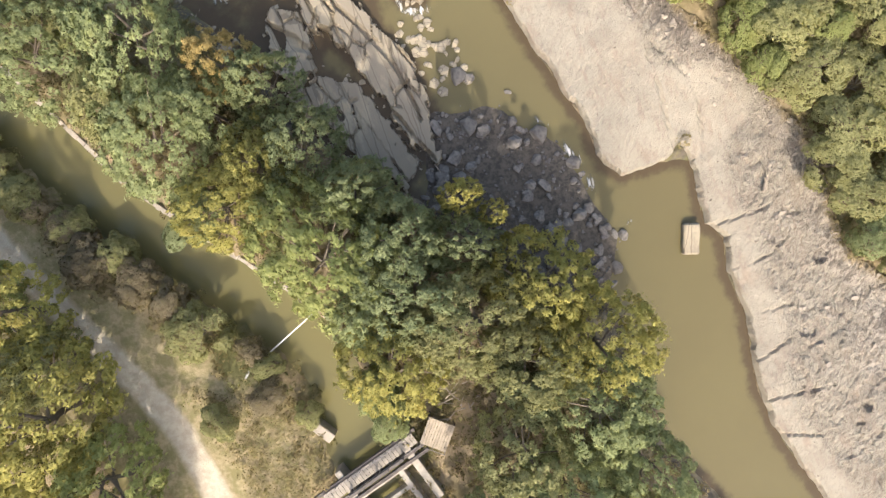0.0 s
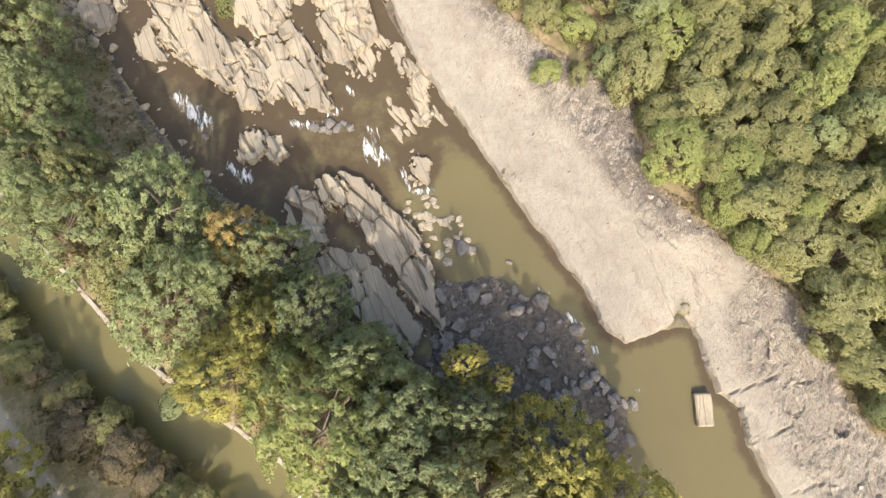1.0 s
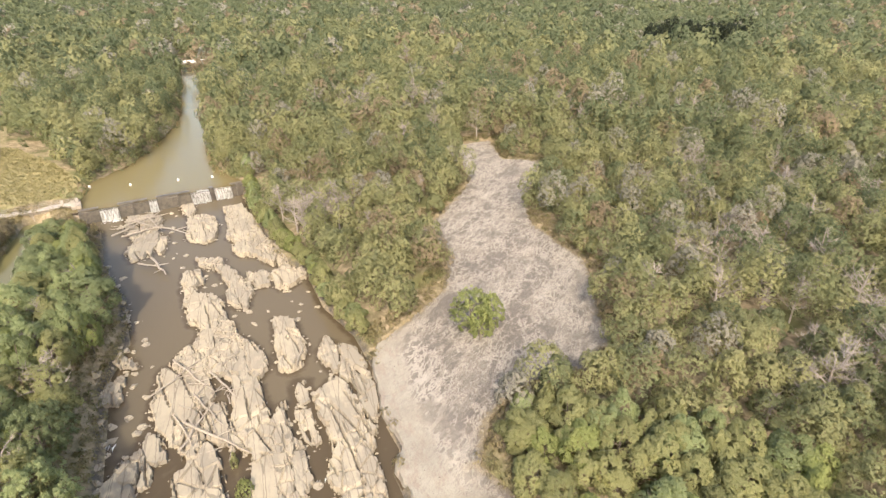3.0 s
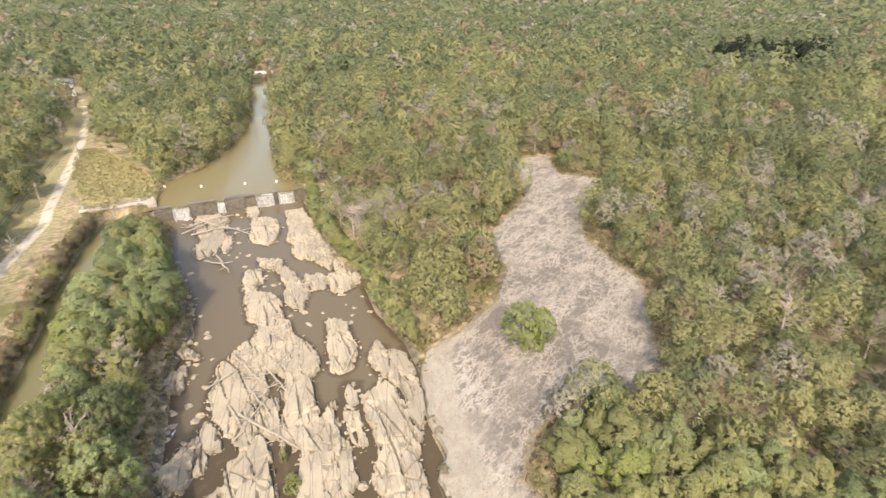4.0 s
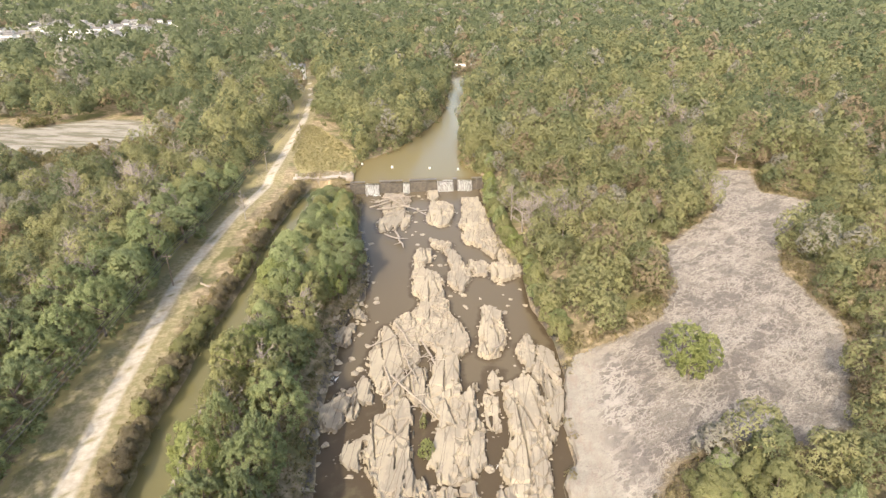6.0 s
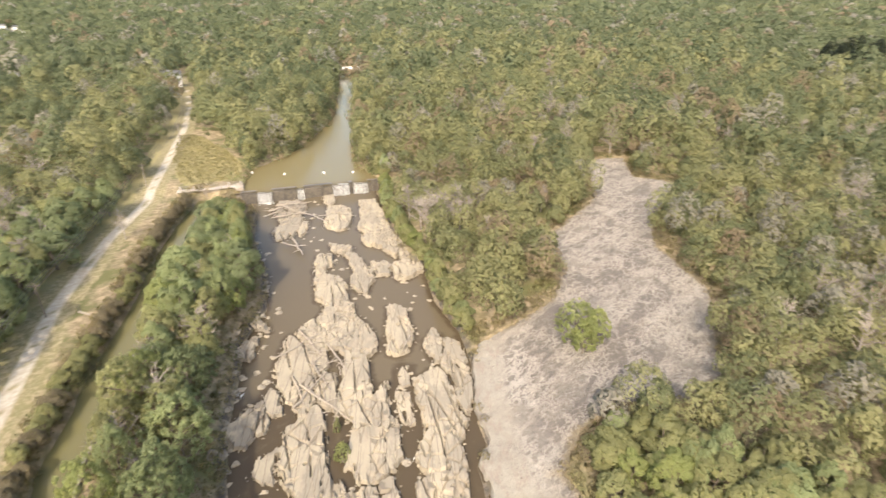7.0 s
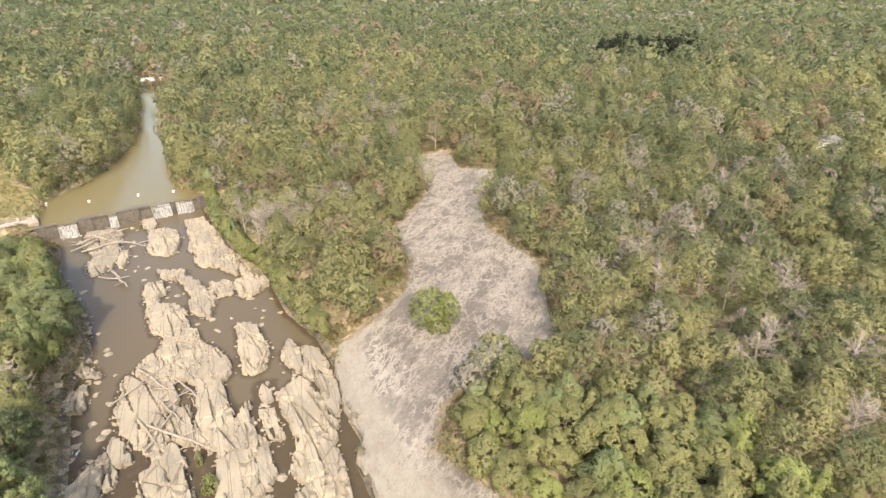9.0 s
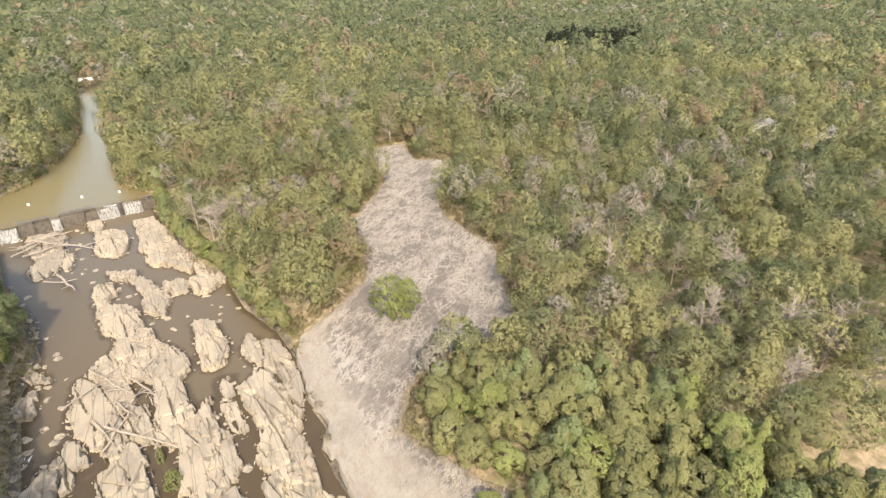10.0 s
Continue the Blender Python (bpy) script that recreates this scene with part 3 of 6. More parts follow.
def surface(name, xs, ys, level, keep, material, shallow, label, category):
    ob = new(name, grid_mesh(name, xs, ys, level, keep, material, {"shallow": shallow}))
    return tagged(ob, label, category, kind="structure")


SLABS = []


def slab(h, *outline):
    """One slab: its height over the water and its outline in plan."""
    SLABS.append((outline, h))


slab(1.1, (-10.6, 78.7), (-7.4, 79.3), (-6.4, 77.9), (-6.3, 72.6), (-6.0, 68.1), (-6.6, 60.2), (-6.9, 57.8), (-6.6, 54.2), (-8.1, 54.9), (-9.2, 57.5), (-10.0, 59.3), (-12.4, 63.6), (-13.1, 67.2), (-13.0, 71.0), (-12.7, 74.3), (-10.6, 75.4))
slab(1.0, (-6.0, 67.8), (-5.7, 63.6), (-3.6, 61.0), (-2.9, 54.4), (-2.8, 50.9), (-4.6, 51.3), (-5.2, 50.2), (-6.9, 51.3), (-6.7, 53.8), (-6.6, 58.5), (-6.2, 62.0))
slab(0.9, (-1.2, 59.6), (1.6, 59.4), (3.2, 60.3), (4.6, 60.9), (5.1, 57.7), (5.3, 52.4), (4.5, 48.8), (4.0, 45.1), (0.1, 48.1), (-1.0, 50.1), (-2.8, 51.0), (-2.7, 53.8), (-3.0, 59.1))
slab(1.0, (-1.3, 71.7), (0.6, 72.7), (3.9, 71.6), (4.5, 69.5), (3.9, 65.5), (3.6, 61.7), (1.7, 61.0), (-0.8, 61.1), (-1.3, 64.7), (-2.6, 64.3), (-1.9, 67.9))
slab(0.9, (4.7, 71.3), (6.8, 70.3), (6.3, 65.0), (5.2, 62.7), (3.9, 62.0), (4.2, 66.1))
slab(1.1, (-5.6, 113.2), (-7.0, 108.8), (-6.6, 105.5), (-9.5, 104.8), (-10.8, 102.5), (-9.5, 99.8), (-6.2, 97.4), (3.5, 94.2), (5.2, 96.7), (3.8, 103.5), (2.1, 106.6), (0.3, 109.7))
slab(0.9, (-9.7, 107.3), (-11.8, 104.3), (-10.3, 101.2), (-6.1, 99.1), (-4.9, 97.3), (-2.7, 96.2), (-1.8, 94.8), (2.2, 92.1), (5.1, 95.1), (3.3, 100.9), (-1.3, 105.4), (-7.1, 109.2))
slab(0.8, (-13.7, 102.9), (-10.5, 100.8), (-6.3, 98.4), (-5.5, 95.1), (-5.7, 91.1), (-6.9, 89.1), (-9.2, 88.9), (-10.2, 85.5), (-11.4, 81.0), (-12.8, 82.2), (-14.8, 86.3), (-15.7, 90.1), (-15.2, 94.8))
slab(0.7, (-9.0, 88.9), (-8.1, 83.9), (-7.5, 81.1), (-9.2, 79.6), (-10.6, 79.3), (-11.2, 80.3))
slab(1.3, (-1.5, 94.1), (2.4, 92.2), (2.6, 87.3), (2.8, 79.1), (5.8, 82.9), (5.0, 77.4), (5.1, 74.3), (4.9, 71.1), (0.3, 73.0), (-1.1, 72.0), (-1.1, 74.5), (-3.5, 77.1), (-3.6, 82.6), (-2.0, 86.4), (-1.8, 90.3))
slab(1.0, (-5.9, 88.9), (-3.9, 87.3), (-4.0, 84.6), (-3.9, 79.0), (-3.6, 77.1), (-5.9, 78.8), (-7.7, 82.6), (-7.6, 84.8))
slab(0.9, (-16.5, 85.3), (-15.0, 85.3), (-13.7, 80.0), (-13.9, 78.3), (-15.7, 79.6), (-17.3, 81.8))
slab(1.0, (-19.4, 81.3), (-17.5, 81.9), (-17.1, 80.2), (-17.8, 74.6), (-19.3, 72.2), (-21.4, 72.2), (-22.8, 74.2), (-22.7, 76.4), (-21.3, 78.3))
slab(0.8, (-16.6, 79.9), (-15.9, 76.4), (-16.6, 74.4), (-17.6, 74.5))
slab(0.5, (-14.0, 70.6), (-13.9, 63.3), (-15.9, 64.2), (-17.0, 66.0), (-17.1, 68.4))
slab(0.9, (-24.1, 99.8), (-22.3, 102.4), (-20.7, 103.3), (-20.3, 100.6), (-21.0, 96.1), (-22.7, 96.2), (-24.1, 96.4))
slab(0.8, (-22.7, 112.3), (-21.0, 111.5), (-18.1, 106.9), (-18.3, 105.7), (-21.2, 106.8), (-21.9, 109.2))
slab(1.0, (17.9, 99.1), (19.0, 97.2), (18.1, 89.4), (16.9, 88.2), (16.0, 90.4), (15.3, 94.0), (16.0, 96.3))
slab(1.0, (20.0, 95.4), (22.1, 92.9), (22.4, 90.5), (22.1, 81.3), (20.4, 74.0), (19.3, 72.3), (18.9, 75.6), (18.7, 83.4), (17.6, 86.5), (18.3, 89.3))
slab(1.3, (15.6, 85.9), (16.7, 84.5), (17.5, 80.8), (17.6, 76.7), (18.1, 71.5), (18.6, 70.1), (17.4, 68.5), (16.4, 65.4), (16.4, 61.3), (15.6, 57.8), (14.7, 53.8), (13.7, 52.5), (11.1, 52.2), (9.9, 51.4), (10.5, 55.9), (10.7, 60.2), (9.3, 62.2), (9.3, 64.8), (9.8, 67.3), (11.7, 69.9), (11.8, 73.5), (11.2, 79.9), (12.5, 82.5), (11.0, 82.4), (14.1, 84.9))
slab(1.0, (9.2, 59.5), (10.3, 59.6), (10.2, 56.3), (9.8, 50.7), (9.2, 49.9), (6.8, 53.2), (7.8, 55.7), (8.1, 58.5))
slab(1.3, (9.4, 111.1), (13.2, 108.0), (12.7, 104.4), (13.4, 100.6), (13.0, 97.0), (10.7, 92.7), (8.8, 92.2), (7.6, 93.3), (7.8, 97.7), (8.2, 102.2), (8.8, 106.8))
slab(0.5, (7.7, 80.8), (9.5, 79.9), (9.5, 72.4), (8.4, 71.5), (7.3, 73.5), (7.3, 78.0))
slab(0.7, (9.1, 88.4), (10.7, 88.1), (9.9, 82.7), (8.7, 82.0), (8.6, 85.0))
slab(0.7, (5.3, 75.7), (6.5, 74.1), (6.7, 72.2), (4.8, 72.4))
slab(0.6, (11.3, 51.8), (13.1, 51.5), (12.9, 49.8), (10.8, 46.9), (10.3, 49.4))
slab(0.6, (17.5, 46.9), (18.3, 46.0), (17.9, 43.3), (16.7, 40.1), (15.0, 37.3), (14.6, 38.0), (16.7, 41.7), (16.4, 44.1))
slab(0.5, (16.5, 50.4), (17.4, 49.6), (15.5, 46.3), (15.3, 47.9))
slab(1.1, (-7.5, 141.5), (-3.5, 140.8), (-3.9, 134.7), (-5.6, 132.4), (-7.4, 133.3), (-8.1, 136.7))
slab(1.0, (-8.4, 133.6), (-6.0, 132.2), (-5.5, 128.6), (-3.6, 128.3), (-1.4, 125.9), (-0.5, 121.0), (-0.3, 114.7), (0.8, 113.0), (0.5, 109.5), (-1.5, 109.5), (-5.2, 112.2), (-6.4, 116.5), (-7.5, 116.6), (-7.9, 120.8), (-8.1, 127.3))
slab(0.9, (-3.8, 148.3), (2.4, 145.4), (1.8, 141.4), (-1.9, 141.6), (-3.6, 144.0))
slab(1.0, (-0.2, 140.6), (2.5, 140.3), (4.2, 136.1), (4.3, 133.0), (6.3, 130.8), (6.7, 125.5), (5.8, 123.2), (4.2, 118.2), (2.6, 119.5), (1.2, 122.2), (1.3, 126.7), (2.5, 128.9), (1.3, 135.3))
slab(1.0, (7.2, 134.0), (10.0, 134.2), (11.8, 132.4), (11.0, 126.9), (8.5, 126.9), (7.2, 130.4))
slab(1.2, (12.4, 130.6), (14.3, 132.7), (16.4, 133.9), (20.5, 130.3), (19.9, 126.9), (15.2, 123.1), (13.2, 123.5), (12.3, 126.7))
slab(1.3, (6.7, 180.4), (11.8, 180.4), (13.4, 170.6), (14.1, 157.8), (15.2, 151.6), (16.1, 142.1), (14.1, 136.4), (10.5, 143.1), (6.6, 146.0), (5.6, 150.0), (7.2, 153.5), (5.0, 158.3), (6.2, 163.5))
slab(1.0, (14.0, 149.7), (16.9, 151.3), (17.6, 143.7), (17.2, 134.5), (14.9, 135.9))
slab(1.0, (-4.2, 177.4), (0.5, 177.3), (2.5, 174.2), (3.2, 167.6), (1.2, 158.8), (-1.2, 157.3), (-3.2, 159.0), (-5.8, 162.1))
slab(0.7, (-21.5, 186.2), (-14.6, 185.1), (-11.9, 179.5), (-13.8, 172.3), (-12.7, 167.9), (-15.6, 155.0), (-19.7, 153.7), (-21.5, 159.5), (-19.1, 167.2), (-21.7, 176.0))
slab(0.6, (-13.5, 166.6), (-10.6, 167.0), (-11.7, 158.4), (-12.8, 155.5), (-13.6, 159.3))
slab(0.5, (-6.0, 190.6), (-3.0, 190.1), (-2.4, 183.3), (-4.2, 178.4), (-5.7, 183.5))
slab(0.7, (17.0, 47.6), (16.8, 39.9), (16.1, 37.6), (14.7, 37.9), (15.4, 42.3))
slab(0.9, (-8.9, 47.4), (-7.0, 47.4), (-6.5, 43.7), (-9.3, 42.5), (-10.5, 44.2))
slab(0.8, (-5.9, 44.9), (-4.1, 45), (-4.6, 42.1), (-6.5, 42.0))
slab(1.5, (1.0, 35.5), (3.1, 33.5), (6.4, 22.9), (5.6, 16.3), (3.6, 10.9), (2.1, 13.9), (1.4, 21.1), (-0.3, 29.9), (0.2, 32))
slab(1.9, (-2.4, 35.6), (0.6, 35.5), (0.3, 32.2), (-0.6, 30.7), (-2.2, 32.5))
slab(0.9, (-6.3, 36.6), (-3.0, 35.1), (-4.4, 28.3), (-7.9, 27.2), (-9.2, 30.8))
slab(0.5, (-9.0, 26.3), (-4.8, 27), (-1.4, 24), (0.4, 17), (1.4, 11.7), (-1.5, 10), (-7.5, 20))
slab(0.6, (11.2, 33.4), (12.6, 32.1), (10.9, 29.8), (9.6, 31.1))


def slab_height(outline, h, seed, wide):
    cx, cy = np.mean(np.asarray(outline), 0)

    def height(x, y):
        wx, wy = x + (fbm(x, y, 5, 3, seed + 21) - 0.5) * 0.8, y + (fbm(x, y, 5, 3, seed + 22) - 0.5) * 0.8
        _, rc = worley(wx, wy, 0.9, 1.9, radians(7), seed + 41)
        e = inside(x, y, outline) + 0.36 + (rc - 0.5) * (0.9 if wide else 0.6) + (fbm(x, y, 0.8, 2, seed + 1) - 0.5) * 0.25
        joint, rid = worley(wx, wy, 3.4, 26.0, radians(7), seed)
        block, rb = worley(wx, wy, 2.3, 3.6, radians(-14), seed + 3)
        broken = smooth(fbm(x, y, 8, 2, seed + 31), 0.52, 0.6)
        top = h * (0.92 + 0.26 * (rid - 0.5)) + (fbm(x, y, 12, 2, seed + 7) - 0.5) * 0.16 + (x - cx) * 0.02
        top = top + broken * ((rb - 0.5) * 0.26 + (rc - 0.5) * 0.06) + (fbm(x, y, 1.4, 2, seed + 8) - 0.5) * 0.04
        top = top - 0.75 * (1 - smooth(joint, 0.03, 0.11)) * smooth(fbm(x, y, 6, 2, seed + 33), 0.46, 0.54)
        top = top - 0.45 * (1 - smooth(block, 0.04, 0.12)) * broken
        top = top - 0.9 * smooth(fbm(x, y, 1.5, 2, seed + 17), 0.82, 0.86)
        low = -0.9
        return river_level(y) + low + (top - low) * smooth(e, -0.06, 0.1)

    return height


for k, (outline, h) in enumerate(SLABS):
    pts = np.asarray(outline)
    (x0, y0), (x1, y1) = pts.min(0) - 1.6, pts.max(0) + 1.6
    cx, cy = pts.mean(0)
    cell = 0.2 if cy < 90 else 0.3
    wide = min(x1 - x0, y1 - y0) > 5
    o = (cx, cy, float(river_level(cy)) - 0.9)
    me = grid_mesh("rock_slab", np.arange(x0, x1, cell), np.arange(y0, y1, cell), slab_height(outline, h, 60 + k, wide),
                   lambda x, y: inside(x, y, outline) + 1.5, ROCK, origin=o, flat=True)
    ob = new("rock_slab", me)
    ob.location = o
    tagged(ob, "cream granite slab split by long joints, standing in the river", "rock", "river slabs")


def near_rock(x, y):
    """How close the water is to rock or shore, 0 to 1: it is shallow and brown there."""
    near = -inside(x, y, RIVER)
    for outline, _ in SLABS:
        pts = np.asarray(outline)
        near = np.maximum(near, np.where((np.abs(x - pts[:, 0].mean()) < 25) & (np.abs(y - pts[:, 1].mean()) < 30), inside(x, y, outline), -20))
    return np.clip(1 - smooth(-near, 0.0, 3.0) + 0.75 * smooth(y, 27, 34) * (1 - smooth(y, 56, 100)), 0, 1)


def ripples(x, y):
    return river_level(y) + (fbm(x, y, 1.5, 3, 77) - 0.5) * 0.22 * smooth(y, 26, 36) * (1 - smooth(y, 50, 66))


surface("river_water", np.arange(-38, 36, 0.8), np.arange(-90, 194.4, 0.8), ripples, lambda x, y: inside(x, y, RIVER) + 1.2, WATER,
        near_rock, "slow olive-brown river between granite shelves", "river")
surface("pool_water", np.arange(-38, 26, 1.5), np.arange(186.6, 541, 1.5), lambda x, y: np.full(x.shape, 7.9), lambda x, y: np.where(y < 187.5 + (x + 34) * 0.126 - 0.6, -1, inside(x, y, POOL) + 1.5), POOL_WATER,
        lambda x, y: 1 - smooth(inside(x, y, POOL), 0.5, 5), "smooth brown mill pool reflecting the sky", "river")
surface("canal_water", np.arange(-52, -12, 1.0), np.arange(-60, 187.5, 1.0), lambda x, y: np.full(x.shape, 6.0), lambda x, y: 3.6 - from_line(x, y, CANAL), CANAL_WATER,
        lambda x, y: np.zeros(x.shape), "still olive-green mill canal", "canal")


# ---- dam, headgate and bridge upstream ----
def level(x, y):
    return float(ground_height(np.array([[float(x)]]), np.array([[float(y)]]), True)[0, 0])


def dam():
    top = thing("mill_dam", (-34, 187.4, 3.6), "dark wet stone mill dam with water spilling through notches", "dam", turn=7.2)
    bm = bmesh.new()
    spans = [(0, 5.4), (10.5, 19.0), (21.5, 31.5), (37.5, 39.0), (44.5, 48.6)]
    for a, b in spans:
        box(bm, a, b, -0.9, 0.9, -0.3, 4.55, 0.08)
    box(bm, 0, 48.6, -1.5, 0.7, -0.3, 3.9, 0.1)
    part("wall", bm, WET_STONE, top)
    rng = random.Random(4)
    for x in (14.3, 27.7, 38.2, 46.5):
        bm = bmesh.new()
        box(bm, x - 0.35, x + 0.35, -1.9, -0.9, -0.3, 4.7, 0.06)
        part("pier", bm, WET_STONE, top)
    for a, b in ((5.45, 10.45), (19.05, 21.45), (31.55, 37.45), (39.05, 44.45)):
        n = int((b - a) / 0.3)
        prof = [(0.8, 4.28), (0.0, 4.3), (-0.9, 4.22), (-1.6, 3.6), (-1.95, 2.2), (-2.2, 0.6), (-2.5, 0.1)]
        vs = [[(a + (b - a) * i / n, p[0] - rng.uniform(0, 0.25) * (j > 2), p[1]) for j, p in enumerate(prof)] for i in range(n + 1)]
        bm = bmesh.new()
        grid = [[bm.verts.new(v) for v in col] for col in vs]
        for c0, c1 in zip(grid[:-1], grid[1:]):
            for j in range(len(prof) - 1):
                bm.faces.new((c0[j], c1[j], c1[j + 1], c0[j + 1]))
        bmesh.ops.solidify(bm, geom=bm.faces[:], thickness=0.12)
        part("falling_water", bm, FALLS, top, "white sheet of falling water")


def headgate():
    top = thing("headgate", (-54.5, 190.2, 7.0), "masonry canal headgate with concrete deck beside the dam", "gatehouse", turn=8)
    rng = random.Random(31)

    def courses(bm, x0, x1, y0, y1, z0, z1):
        """Rough stone blocks laid in courses."""
        z = z0
        while z < z1 - 0.05:
            h, x = min(rng.uniform(0.45, 0.65), z1 - z), x0
            while x < x1 - 0.05:
                w = min(rng.uniform(0.7, 1.5), x1 - x)
                box(bm, x + 0.02, x + w - 0.02, y0 + rng.uniform(-0.12, 0.1), y1 + rng.uniform(-0.08, 0.08), z + 0.02, z + h - 0.02, 0.05)
                x += w
            z += h

    for x0, x1 in ((0.0, 4.6), (8.0, 8.8), (12.2, 18.4)):
        bm = bmesh.new()
        courses(bm, x0, x1, -1.6, 2.4, -3.6, 1.6)
        part("pier", bm, STONE, top)
    bm = bmesh.new()
    courses(bm, 4.6, 12.2, -1.4, 2.4, 0.7, 1.6)
    part("lintel", bm, STONE, top)
    bm = bmesh.new()
    for k in range(5):
        courses(bm, 18.5, 21.2, -8.0 + 1.1 * k, 3.0, -3.6 + 1.12 * k, -2.5 + 1.12 * k)
    part("abutment", bm, STONE, top, "stepped stone abutment")
    bm = bmesh.new()
    box(bm, -0.6, 21.2, -1.9, 1.4, 1.62, 1.95, 0.05)
    part("deck", bm, CONCRETE, top, "pale concrete deck")
    for x in (6.3, 10.5):
        bm = bmesh.new()
        box(bm, x - 1.65, x + 1.65, -0.3, -0.1, -1.4, 0.7)
        part("gate_board", bm, DARK_WOOD, top, "dark timber gate board")
        bm = bmesh.new()
        tube(bm, [(x, -0.2, 0.6), (x, -0.2, 3.0)], [0.05, 0.05], 6)
        part("lifting_rod", bm, STEEL, top)
    for x in np.linspace(0.2, 20.6, 10):
        bm = bmesh.new()
        tube(bm, [(x, 1.2, 1.9), (x, 1.2, 2.95)], [0.05, 0.05], 5)
        part("rail_post", bm, CONCRETE, top)
    for z in (2.45, 2.95):
        bm = bmesh.new()
        tube(bm, [(0.2, 1.2, z), (20.6, 1.2, z)], [0.04, 0.04], 5)
        part("rail", bm, CONCRETE, top)
    for x in (0.6, 16.4, 20.4):
        bm = bmesh.new()
        box(bm, x - 0.4, x + 0.4, 0.3, 1.1, 1.95, 3.1, 0.05)
        part("post", bm, CONCRETE, top, "short concrete post")


def buoy(x, y):
    top = thing("buoy", (x, y, 7.75), "white warning buoy floating on the mill pool", "buoy", "warning buoys")
    bm = bmesh.new()
    tube(bm, [(0, 0, 0), (0, 0, 0.15), (0, 0, 0.8), (0, 0, 1.0)], [0.25, 0.42, 0.38, 0.1], 10)
    part("float", bm, WHITE, top)
    bm = bmesh.new()
    tube(bm, [(0, 0, 0.35), (0, 0, 0.52)], [0.44, 0.43], 10)
    part("band", bm, LEAVES["orange"], top, "orange band")


def far_bridge():
    top = thing("road_bridge", (6, 492, 6.5), "concrete road bridge crossing the river among trees", "bridge")
    bm = bmesh.new()
    box(bm, -6, 22, -4, 4, 5.6, 6.6, 0.1)
    part("deck", bm, CONCRETE, top)
    for y in (-4, 4):
        bm = bmesh.new()
        box(bm, -6, 22, y - 0.2, y + 0.2, 6.6, 7.6, 0.03)
        part("parapet", bm, WHITE, top)
    for x in (2, 15):
        bm = bmesh.new()
        for y in (-3, 0, 3):
            tube(bm, [(x, y, -1.5), (x, y, 5.2)], [0.5, 0.5], 10)
        box(bm, x - 0.6, x + 0.6, -4, 4, 5.0, 5.6, 0.05)
        part("pier", bm, CONCRETE, top)


dam()
headgate()
for bx, by in ((-32.6, 210), (-20.3, 206.1), (-5.5, 204.6), (5.5, 203.1)):
    buoy(bx, by)
far_bridge()

sign = thing("warning_sign", (15.5, 199, level(15.5, 199)), "small yellow warning sign on a post", "sign")
bm = bmesh.new()
tube(bm, [(0, 0, 0), (0, 0, 1.6)], [0.05, 0.05], 6)
part("post", bm, STEEL, sign)
bm = bmesh.new()
box(bm, -0.7, 0.7, -0.08, -0.04, 0.9, 2.0, 0.02)
part("board", bm, YELLOW, sign)


